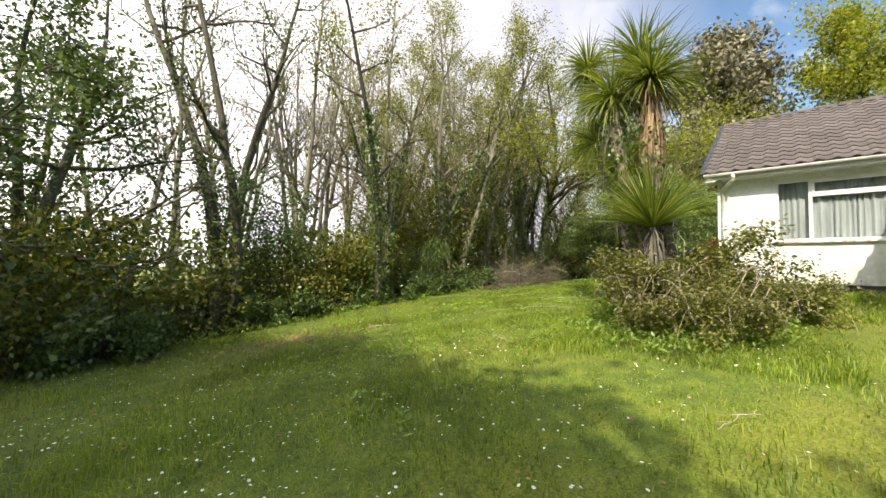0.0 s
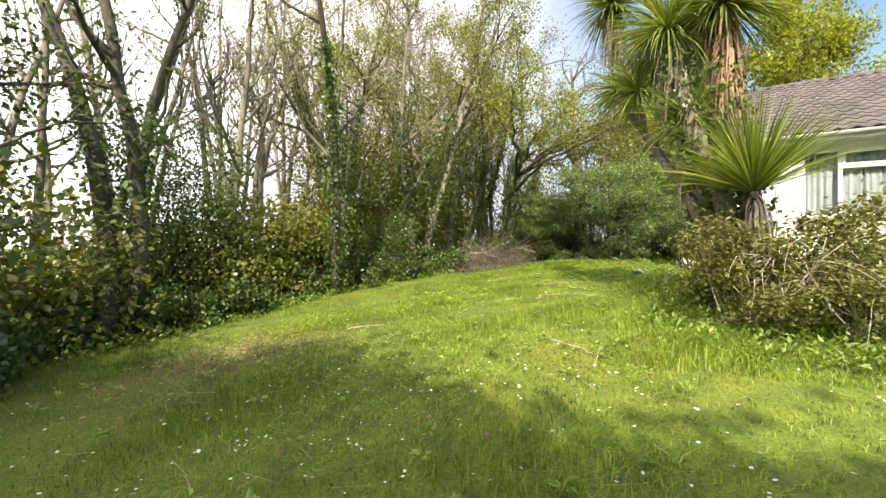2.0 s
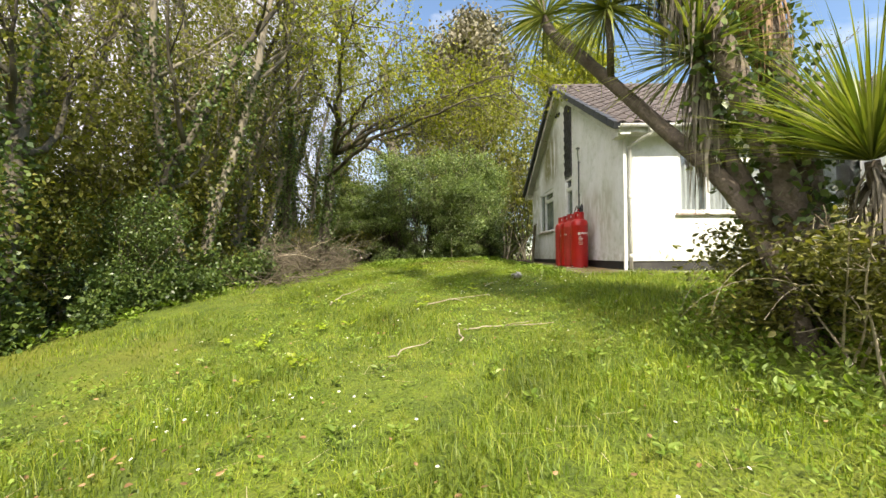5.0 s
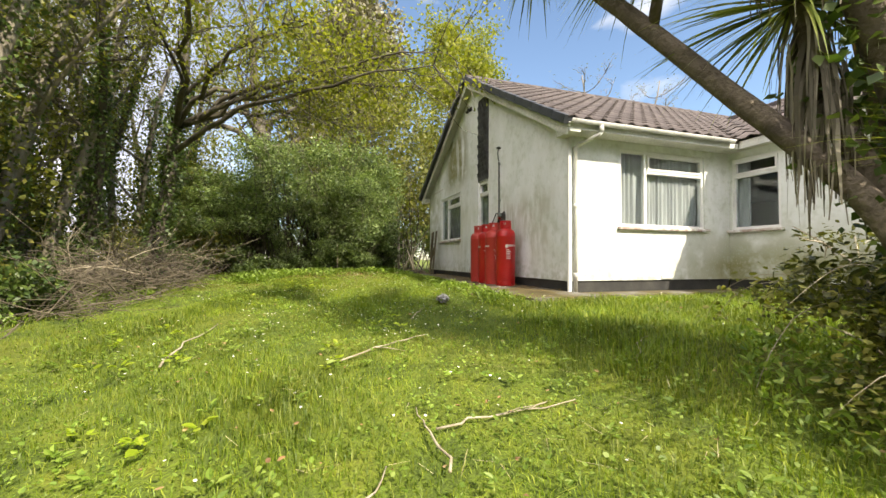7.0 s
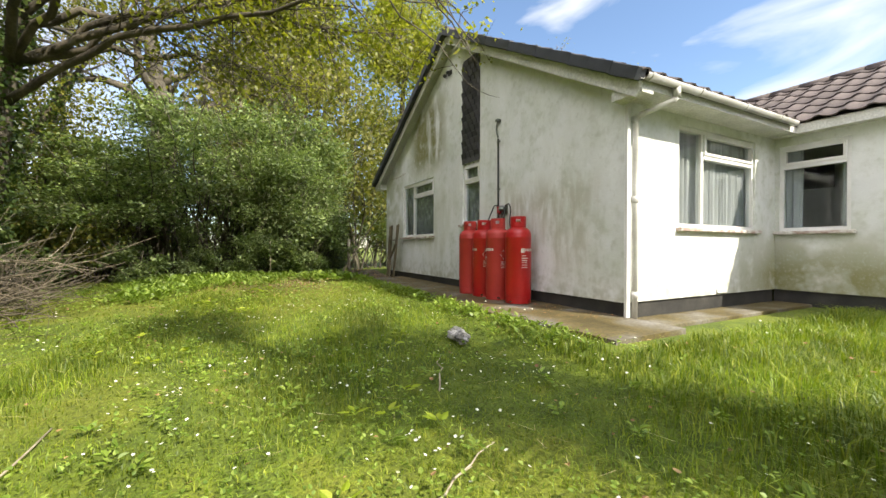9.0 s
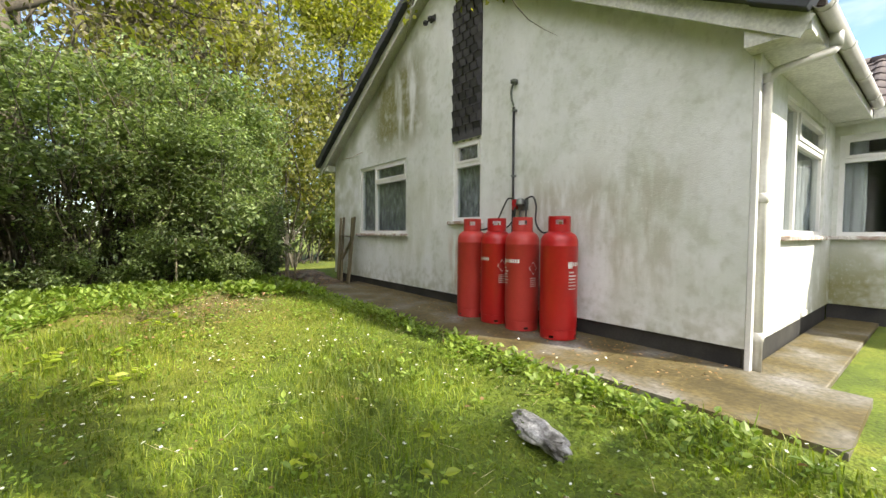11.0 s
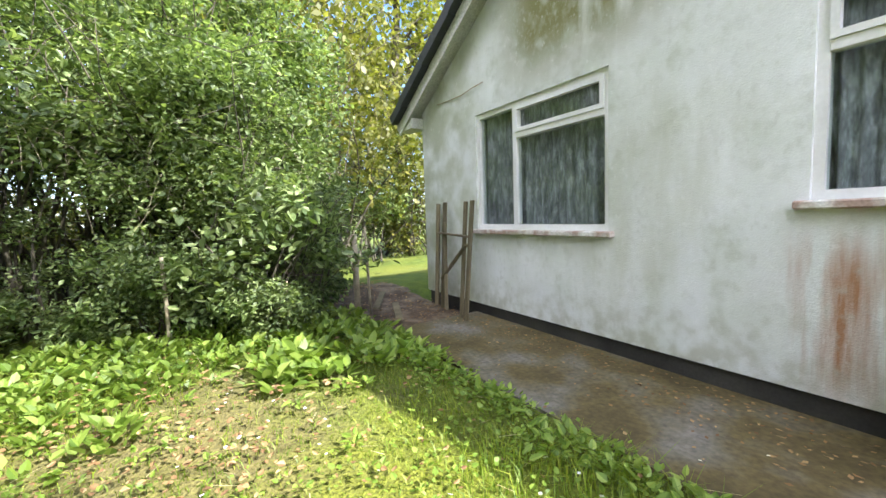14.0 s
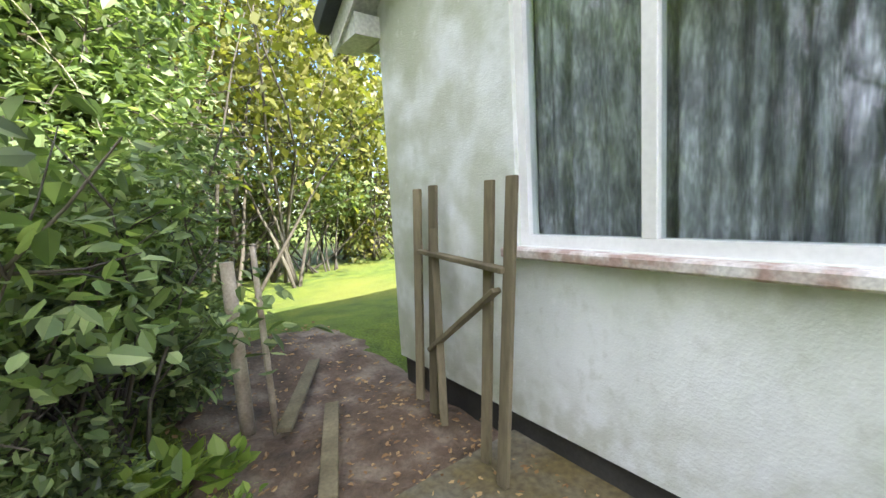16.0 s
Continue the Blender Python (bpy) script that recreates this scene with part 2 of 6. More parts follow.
M_CURTAIN = speckled("net_curtain", [(0.3, (0.30, 0.30, 0.30)), (0.7, (0.52, 0.52, 0.52))], 5.0, 120.0, 0.9, stretch=(1, 1, 0.2))
M_LACE = speckled("patterned_lace", [(0.34, (0.18, 0.18, 0.185)), (0.5, (0.29, 0.29, 0.295)), (0.64, (0.48, 0.48, 0.49))], 20.0, 80.0, 0.9, stretch=(1, 1, 0.3), contrast=0.3)
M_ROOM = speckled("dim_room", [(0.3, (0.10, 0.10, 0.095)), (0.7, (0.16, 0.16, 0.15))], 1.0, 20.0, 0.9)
M_STONE = speckled("mottled_stone", [(0.35, (0.10, 0.095, 0.08)), (0.5, (0.30, 0.29, 0.27)), (0.65, (0.55, 0.54, 0.51))], 9.0, 60.0, 0.95, bump=1.0, distance=0.01, contrast=0.4)

L_IVY = leafy("ivy_leaf", (0.04, 0.07, 0.018), (0.075, 0.12, 0.028), (0.15, 0.20, 0.05), 0.22, 0.4)
L_TREE = leafy("spring_leaf", (0.09, 0.10, 0.02), (0.165, 0.175, 0.033), (0.27, 0.25, 0.07), 0.45)
L_MAPLE = leafy("fresh_yellow_leaf", (0.12, 0.14, 0.016), (0.2, 0.215, 0.022), (0.31, 0.3, 0.04), 0.5)
L_DARK = leafy("sycamore_leaf", (0.04, 0.066, 0.02), (0.075, 0.112, 0.03), (0.125, 0.16, 0.045), 0.32)
L_SHRUB = leafy("shrub_leaf", (0.065, 0.10, 0.036), (0.155, 0.21, 0.08), (0.31, 0.365, 0.17), 0.38, 0.5, 1.9, 0.45, 1.55)
L_BRAMBLE = leafy("bramble_leaf", (0.065, 0.07, 0.018), (0.145, 0.15, 0.032), (0.29, 0.27, 0.075), 0.35, 0.45, 1.4, 0.55, 1.3)
L_HEDGE = leafy("hedge_leaf", (0.06, 0.08, 0.018), (0.13, 0.145, 0.03), (0.25, 0.22, 0.05), 0.35)
L_PALM = leafy("palm_blade", (0.08, 0.105, 0.02), (0.155, 0.185, 0.035), (0.30, 0.31, 0.09), 0.25, 0.35)
L_FAN = leafy("young_palm_blade", (0.09, 0.13, 0.02), (0.18, 0.22, 0.034), (0.32, 0.34, 0.08), 0.32, 0.45)
L_DRY = leafy("dry_palm_blade", (0.16, 0.10, 0.06), (0.30, 0.19, 0.115), (0.44, 0.31, 0.20), 0.15, 0.8)
L_GREYDRY = leafy("grey_dry_blade", (0.07, 0.06, 0.045), (0.15, 0.13, 0.10), (0.26, 0.23, 0.18), 0.1, 0.8)
L_WEED = leafy("weed_leaf", (0.11, 0.18, 0.026), (0.2, 0.29, 0.04), (0.32, 0.4, 0.09), 0.4)
L_FRESH = leafy("fresh_weed_leaf", (0.22, 0.30, 0.02), (0.32, 0.40, 0.03), (0.44, 0.48, 0.07), 0.45)
L_GRASS = leafy("grass_blade", (0.1, 0.165, 0.014), (0.19, 0.26, 0.02), (0.32, 0.35, 0.045), 0.35, 0.5, 1.3, 0.55, 1.25)
L_FIR = leafy("conifer_needle", (0.11, 0.1, 0.06), (0.18, 0.165, 0.11), (0.27, 0.24, 0.17), 0.1, 0.7)
L_LITTER = leafy("dead_leaf", (0.14, 0.075, 0.035), (0.28, 0.16, 0.07), (0.42, 0.29, 0.15), 0.1, 0.8)
L_STRAW = leafy("straw", (0.32, 0.26, 0.14), (0.46, 0.40, 0.24), (0.58, 0.53, 0.36), 0.2, 0.8)
L_PETAL = leafy("daisy_petal", (0.72, 0.72, 0.70), (0.80, 0.80, 0.78), (0.84, 0.83, 0.78), 0.2, 0.7)


def glass_material():
    m, n, l, b = material("window_glass", 0.02)
    g = n.new("ShaderNodeBsdfGlossy")
    g.inputs["Roughness"].default_value = 0.02
    t = n.new("ShaderNodeBsdfTransparent")
    t.inputs["Color"].default_value = (0.86, 0.9, 0.9, 1)
    f = n.new("ShaderNodeLayerWeight")
    f.inputs["Blend"].default_value = 0.25
    r = n.new("ShaderNodeMapRange")
    r.inputs["To Min"].default_value, r.inputs["To Max"].default_value = 0.03, 0.34
    l.new(f.outputs["Facing"], r.inputs["Value"])
    mx = n.new("ShaderNodeMixShader")
    l.new(r.outputs["Result"], mx.inputs["Fac"])
    l.new(t.outputs["BSDF"], mx.inputs[1])
    l.new(g.outputs["BSDF"], mx.inputs[2])
    l.new(mx.outputs["Shader"], n["Material Output"].inputs["Surface"])
    return m


M_GLASS = glass_material()


def lawn_material():
    """Soil and moss under the blades, with yellowed and worn patches."""
    m, n, l, b = material("lawn", 0.95)
    broad, mid, fine = noise_of(n, l, 0.35, 5.0), noise_of(n, l, 3.0, 5.0), noise_of(n, l, 45.0, 4.0)
    col = ramp(n, l, mid, [(0.3, (0.065, 0.10, 0.007)), (0.55, (0.12, 0.165, 0.010)), (0.8, (0.19, 0.205, 0.018))])
    patch = ramp(n, l, broad, [(0.45, (0, 0, 0)), (0.62, (0.8, 0.8, 0.8))])
    col = blend(n, l, patch, col, (0.18, 0.19, 0.018))
    place = n.new("ShaderNodeTexCoord")
    for spot, reach in (((18.7, 5.6, 1.5), 1.35), ((5.2, 8.3, 0.4), 1.5)):
        far = n.new("ShaderNodeVectorMath")
        far.operation = "DISTANCE"
        far.inputs[1].default_value = spot
        l.new(place.outputs["Object"], far.inputs[0])
        ragged = n.new("ShaderNodeMath")
        ragged.operation = "MULTIPLY_ADD"
        ragged.inputs[1].default_value = 1.6
        l.new(mid, ragged.inputs[0])
        l.new(far.outputs["Value"], ragged.inputs[2])
        worn = n.new("ShaderNodeMapRange")
        worn.inputs["From Min"].default_value, worn.inputs["From Max"].default_value = reach + 0.9, reach - 0.2
        worn.inputs["To Max"].default_value = 0.6
        l.new(ragged.outputs[0], worn.inputs["Value"])
        col = blend(n, l, worn.outputs["Result"], col, (0.19, 0.135, 0.07))
    grain = ramp(n, l, fine, [(0.25, (0.45, 0.45, 0.45)), (0.75, (1.35, 1.35, 1.35))])
    col = blend(n, l, 1.0, col, grain, "MULTIPLY")
    l.new(col, b.inputs["Base Color"])
    bumped(n, l, b, fine, 0.8, 0.03)
    return m


M_LAWN = lawn_material()
M_SOIL = speckled("leaf_litter_soil", [(0.3, (0.055, 0.038, 0.024)), (0.5, (0.12, 0.082, 0.052)), (0.7, (0.23, 0.18, 0.13))], 4.0, 30.0, 0.95, bump=0.8, distance=0.02)


# ---- building helpers ----
COEF = (0.0999, 1.0938, 0.027, 0.2316, -0.7837, -0.4103, -0.1802, 0.2646, 0.3088)  # the garden's slope

def finish(bm, name, mat):
    me = bpy.data.meshes.new(name)
    bm.normal_update()
    bm.to_mesh(me)
    bm.free()
    me.materials.append(mat)
    return me


def part(name, bm, mat, parent, label=""):
    ob = new(name, finish(bm, name, mat))
    ob.parent = parent
    ob.matrix_parent_inverse = parent.matrix_basis.inverted()
    return tagged(ob, label)


def structure(name, bm, mat, label, category):
    return tagged(new(name, finish(bm, name, mat)), label, category, "", "structure")


def thing(name, at, label, category, group="", kind=""):
    ob = new(name)
    ob.matrix_basis = pose(*at)
    return tagged(ob, label, category, group, kind)


def box(bm, x0, x1, y0, y1, z0, z1, bevel=0.0):
    r = bmesh.ops.create_cube(bm, size=1.0, matrix=Matrix.Translation(((x0 + x1) / 2, (y0 + y1) / 2, (z0 + z1) / 2)) @ Matrix.Diagonal((abs(x1 - x0), abs(y1 - y0), abs(z1 - z0), 1)))
    if bevel:
        es = {e for v in r["verts"] for e in v.link_edges}
        bmesh.ops.bevel(bm, geom=list(es), offset=bevel, segments=1, affect="EDGES")


def beam(bm, a, b, w, d, bevel=0.0, up=(0, 0, 1)):
    """A bar of width w and depth d from a to b."""
    a, b = Vector(a), Vector(b)
    q = (b - a).to_track_quat("Z", "Y").to_matrix().to_4x4()
    r = bmesh.ops.create_cube(bm, size=1.0, matrix=Matrix.Translation((a + b) / 2) @ q @ Matrix.Diagonal((w, d, (b - a).length, 1)))
    if bevel:
        bmesh.ops.bevel(bm, geom=list({e for v in r["verts"] for e in v.link_edges}), offset=bevel, segments=1, affect="EDGES")


def tube_arrays(pts, radii, sides, base=0):
    """Vertices and faces of a tapering tube along pts."""
    pts = [Vector(p) for p in pts]
    vs, fs = [], []
    side = None
    for i, p in enumerate(pts):
        d = (pts[min(i + 1, len(pts) - 1)] - pts[max(i - 1, 0)]).normalized()
        if side is None:
            side = d.orthogonal().normalized()
        else:
            side = (side - d * side.dot(d)).normalized()
        other = d.cross(side)
        for k in range(sides):
            a = 2 * math.pi * k / sides
            vs.append(p + (side * math.cos(a) + other * math.sin(a)) * radii[i])
    for i in range(len(pts) - 1):
        for k in range(sides):
            j = (k + 1) % sides
            fs.append((base + i * sides + k, base + i * sides + j, base + (i + 1) * sides + j, base + (i + 1) * sides + k))
    fs.append(tuple(base + k for k in reversed(range(sides))))
    fs.append(tuple(base + (len(pts) - 1) * sides + k for k in range(sides)))
    return vs, fs


def mesh_of(name, vs, fs, mat, smooth=False):
    me = bpy.data.meshes.new(name)
    me.from_pydata([tuple(v) for v in vs], [], fs)
    if smooth:
        me.polygons.foreach_set("use_smooth", [True] * len(me.polygons))
    me.materials.append(mat)
    return me


def mesh_part(name, me, parent, label=""):
    ob = new(name, me)
    ob.parent = parent
    ob.matrix_parent_inverse = parent.matrix_basis.inverted()
    return tagged(ob, label)


def tube_part(name, pts, radii, mat, parent, label="", sides=10):
    if not isinstance(radii, (list, tuple)):
        radii = [radii] * len(pts)
    vs, fs = tube_arrays(pts, radii, sides)
    return mesh_part(name, mesh_of(name, vs, fs, mat, True), parent, label)


def lathe(bm, profile, centre, segments=32):
    """Turns (radius, height) pairs about the upright axis through centre."""
    cx, cy, cz = centre
    rings = [[bm.verts.new((cx + r * math.cos(2 * math.pi * k / segments), cy + r * math.sin(2 * math.pi * k / segments), cz + h)) for k in range(segments)] for r, h in profile]
    for a, b in zip(rings, rings[1:]):
        for k in range(segments):
            f = bm.faces.new((a[k], a[(k + 1) % segments], b[(k + 1) % segments], b[k]))
            f.smooth = True
    bm.faces.new(rings[-1])
    bm.faces.new(list(reversed(rings[0])))


def ground_z(x, y):
    """Height of the sloping garden."""
    x, y = np.clip(x, -4.0, 26.0) / 10, np.clip(y, -3.0, 13.0) / 10
    c = COEF
    z = c[0] + c[1] * x + c[2] * y + c[3] * x * x + c[4] * x * y + c[5] * y * y + c[6] * x**3 + c[7] * x * x * y + c[8] * x * y * y
    z = z + 0.22 * np.exp(-(((x - 1.0) / 0.16) ** 2 + ((y - 0.3) / 0.12) ** 2))
    near = np.clip((x * 10 - 10.3) / 1.9, 0, 1) * np.clip((4.3 - y * 10) / 0.9, 0, 1) * np.clip((22.5 - x * 10) / 1.0, 0, 1)
    near = near * near * (3 - 2 * near)
    return z * (1 - near) + 1.475 * near


def hedge_y(x):
    """Where the lawn meets the hedge along the field side."""
    return np.interp(x, [-6, 1.2, 3.0, 5.5, 7.0, 10.5, 13.0, 15.0, 16.5, 19.5, 20.6], [11.2, 11.3, 11.3, 11.3, 11.4, 11.7, 11.0, 10.4, 9.4, 8.9, 8.4])


# ---- ground ----
def spaced(lo, hi, step, far):
    inner = list(np.arange(lo, hi + 1e-6, step))
    out, d = [], step
    while d < far:
        d *= 1.6
        out.append(d)
    return [lo - d for d in reversed(out)] + inner + [hi + d for d in out]


def build_ground():
    xs, ys = spaced(-6, 30, 0.4, 500), spaced(-8, 18, 0.4, 500)
    gx, gy = np.meshgrid(xs, ys, indexing="ij")
    gz = ground_z(gx, gy)
    bump = np.vectorize(lambda a, b: noise.noise((a * 0.7, b * 0.7, 0.0)))(gx, gy)
    gz = gz + np.where((gx > -6) & (gx < 30) & (gy < 18), 0.035 * bump, 0.0)
    gz = np.where((gy < 3.6) & (gx > 11.9) & (gx < 21.9), np.minimum(gz, 1.44), gz)
    w = len(ys)
    vs = np.stack([gx.ravel(), gy.ravel(), gz.ravel()], 1)
    fs = [(i * w + j, (i + 1) * w + j, (i + 1) * w + j + 1, i * w + j + 1) for i in range(len(xs) - 1) for j in range(w - 1)]
    me = mesh_of("ground", vs, fs, M_LAWN, True)
    return tagged(new("ground", me), "sloping rough lawn of grass, moss and weeds", "ground", "", "structure")


build_ground()


def in_lawn(x, y):
    lawn = (y < hedge_y(x) + 0.3) & (x > -2.5) & (x < 21.6)
    lawn &= ~((x > 12.0) & (y < 3.55))
    lawn &= ~((x > 6.9) & (x < 9.7) & (y > 1.6) & (y < 3.5) & (((x - 8.3) / 1.4) ** 2 + ((y - 2.4) / 1.1) ** 2 < 1))
    return lawn & (y > -3.5) & (((y > -1.4) | (x < 7)))


def build_slab():
    path = thing("garden_path", (17, 3, 1.4), "mossy brown concrete path along the gable wall", "path", "", "structure")
    rng = random.Random(4)
    edge = [12.25, 13.9, 16.3, 18.7, 20.15]
    for a, b in zip(edge, edge[1:]):
        bm = bmesh.new()
        z0, z1 = 1.500 + 0.012 * (a - 12) * 0.5, 1.500 + 0.012 * (b - 12) * 0.5
        y1 = 3.52 if a > 13 else 3.42
        box(bm, a + 0.002, b - 0.002, 2.30, y1, 1.2, 1.50, 0.008)
        for v in bm.verts:
            if v.co.z > 1.4:
                v.co.z = z0 + (z1 - z0) * (v.co.x - a) / (b - a)
                if v.co.y > 3 and a > 18 and v.co.x > 21:
                    v.co.y -= 0.42
                if v.co.y > 3.2:
                    v.co.z -= 0.02
                    v.co.y += rng.uniform(-0.03, 0.03)
        part("slab", bm, M_CONC, path)
    bm = bmesh.new()
    box(bm, 12.5, 13.0, -1.44, 2.29, 1.2, 1.485, 0.008)
    part("slab", bm, M_CONC, path)


build_slab()


def bare_soil():
    """Trodden soil and litter where the concrete runs out."""
    xs, ys = np.linspace(19.9, 23.2, 40), np.linspace(2.2, 3.9, 18)
    vs, fs = [], []
    for x in xs:
        for y in ys:
            inside = min(x - 19.9, 23.2 - x, y - 2.2, 3.9 - y)
            vs.append((x, y, float(ground_z(x, y)) - 0.03 + min(0.05, inside * 0.3) + 0.03 * noise.noise((x * 4, y * 4, 1)) + 0.02 * noise.noise((x * 11, y * 11, 3))))
    n = len(ys)
    for i in range(len(xs) - 1):
        for j in range(n - 1):
            fs.append((i * n + j, (i + 1) * n + j, (i + 1) * n + j + 1, i * n + j + 1))
    tagged(new("bare_soil", mesh_of("bare_soil", vs, fs, M_SOIL, True)), "dark trodden soil with leaf litter at the path end", "soil", "", "structure")


bare_soil()


# ---- bungalow ----
FACE_Y, FRONT_X, REAR_X, WING_Y = 2.33, 13.0, 21.35, -1.45
EAVE_Z, RIDGE_X, PITCH = 4.30, 17.17, 0.575
house = thing("bungalow", (17.2, -2.0, 1.4), "white rendered bungalow with brown tiled roof and algae stains", "house")


def pierced(bm, along, u0, u1, z0, z1, d0, d1, holes):
    """A wall along x or y from u0 to u1 with rectangular holes (ua, ub, za, zb)."""
    us = sorted({u0, u1, *[h[0] for h in holes], *[h[1] for h in holes]})
    zs = sorted({z0, z1, *[h[2] for h in holes], *[h[3] for h in holes]})
    for a, b in zip(us, us[1:]):
        for c, d in zip(zs, zs[1:]):
            um, zm = (a + b) / 2, (c + d) / 2
            if any(h[0] < um < h[1] and h[2] < zm < h[3] for h in holes):
                continue
            if along == "x":
                box(bm, a, b, d0, d1, c, d)
            else:
                box(bm, d0, d1, a, b, c, d)
    bmesh.ops.remove_doubles(bm, verts=bm.verts[:], dist=0.0005)


W1 = (-0.80, 1.22, 2.64, 4.04)
W2 = (12.07, 12.95, 2.64, 4.03)
W3 = (16.20, 16.84, 2.83, 4.05)
W4 = (18.17, 20.04, 2.63, 4.02)
bm = bmesh.new()
pierced(bm, "x", FRONT_X, REAR_X, 1.68, 4.33, FACE_Y - 0.26, FACE_Y, [W3, W4])
tri = [(FRONT_X, 4.33), (REAR_X, 4.33), (RIDGE_X, 4.33 + (RIDGE_X - FRONT_X) * PITCH)]
a = [bm.verts.new((x, FACE_Y, z)) for x, z in tri]
b = [bm.verts.new((x, FACE_Y - 0.26, z)) for x, z in tri]
bm.faces.new(list(reversed(a)))
bm.faces.new(b)
for i in range(3):
    bm.faces.new((a[i], a[(i + 1) % 3], b[(i + 1) % 3], b[i]))
part("wall", bm, M_WALL, house, "stained white rendered gable wall")
bm = bmesh.new()
pierced(bm, "y", WING_Y, FACE_Y - 0.262, 1.68, 4.36, FRONT_X, FRONT_X + 0.26, [W1])
part("wall", bm, M_WALL, house, "sunlit white rendered front wall")
bm = bmesh.new()
pierced(bm, "x", 8.0, FRONT_X + 0.26, 1.68, 4.36, WING_Y - 0.26, WING_Y - 0.002, [W2])
part("wall", bm, M_WALL, house, "white rendered wing wall with green algae")
wing_back = -4.65
bm = bmesh.new()
box(bm, 7.998, 8.26, wing_back, WING_Y - 0.262, 1.3, 4.36)
part("wall", bm, M_WALL, house)
bm = bmesh.new()
box(bm, REAR_X - 0.26, REAR_X, -9.6, FACE_Y - 0.262, 1.68, 4.36)
part("wall", bm, M_WALL, house)
bm = bmesh.new()
box(bm, FRONT_X + 0.01, REAR_X - 0.27, -9.6, -9.34, 1.3, 4.36)
part("wall", bm, M_WALL, house)
bm = bmesh.new()
box(bm, 8.27, FRONT_X, wing_back, wing_back + 0.26, 1.3, 4.36)
part("wall", bm, M_WALL, house)
bm = bmesh.new()
box(bm, FRONT_X + 0.005, FRONT_X + 0.26, -9.33, wing_back - 0.005, 1.3, 4.36)
part("wall", bm, M_WALL, house)
bm = bmesh.new()
box(bm, FRONT_X + 0.03, REAR_X - 0.03, FACE_Y - 0.24, FACE_Y - 0.03, 1.2, 1.679)
part("plinth", bm, M_PLINTH, house, "dark bitumen-painted plinth")
bm = bmesh.new()
box(bm, FRONT_X + 0.03, FRONT_X + 0.25, WING_Y, FACE_Y - 0.241, 1.2, 1.679)
part("plinth", bm, M_PLINTH, house, "dark bitumen-painted plinth")
bm = bmesh.new()
box(bm, 8.05, FRONT_X + 0.02, WING_Y - 0.25, WING_Y - 0.03, 1.2, 1.679)
part("plinth", bm, M_PLINTH, house, "dark bitumen-painted plinth")
bm = bmesh.new()
box(bm, REAR_X - 0.25, REAR_X - 0.03, -9.6, FACE_Y - 0.241, 1.2, 1.679)
part("plinth", bm, M_PLINTH, house, "dark bitumen-painted plinth")
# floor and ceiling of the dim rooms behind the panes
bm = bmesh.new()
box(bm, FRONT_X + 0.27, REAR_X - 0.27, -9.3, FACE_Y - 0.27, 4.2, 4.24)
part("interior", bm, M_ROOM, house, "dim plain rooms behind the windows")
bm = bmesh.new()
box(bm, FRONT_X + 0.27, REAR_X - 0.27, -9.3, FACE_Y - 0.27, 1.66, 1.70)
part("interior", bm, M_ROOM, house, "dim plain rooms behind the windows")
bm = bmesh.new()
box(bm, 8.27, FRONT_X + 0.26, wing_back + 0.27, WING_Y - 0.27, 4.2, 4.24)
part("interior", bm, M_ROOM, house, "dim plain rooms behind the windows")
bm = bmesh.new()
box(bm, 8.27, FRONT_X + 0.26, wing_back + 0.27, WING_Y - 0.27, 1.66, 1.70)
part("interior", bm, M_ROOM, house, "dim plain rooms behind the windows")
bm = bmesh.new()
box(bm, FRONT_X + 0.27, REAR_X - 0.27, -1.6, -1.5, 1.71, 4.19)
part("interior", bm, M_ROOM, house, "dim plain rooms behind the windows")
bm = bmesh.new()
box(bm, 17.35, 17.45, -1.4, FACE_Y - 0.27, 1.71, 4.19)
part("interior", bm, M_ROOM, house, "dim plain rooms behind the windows")


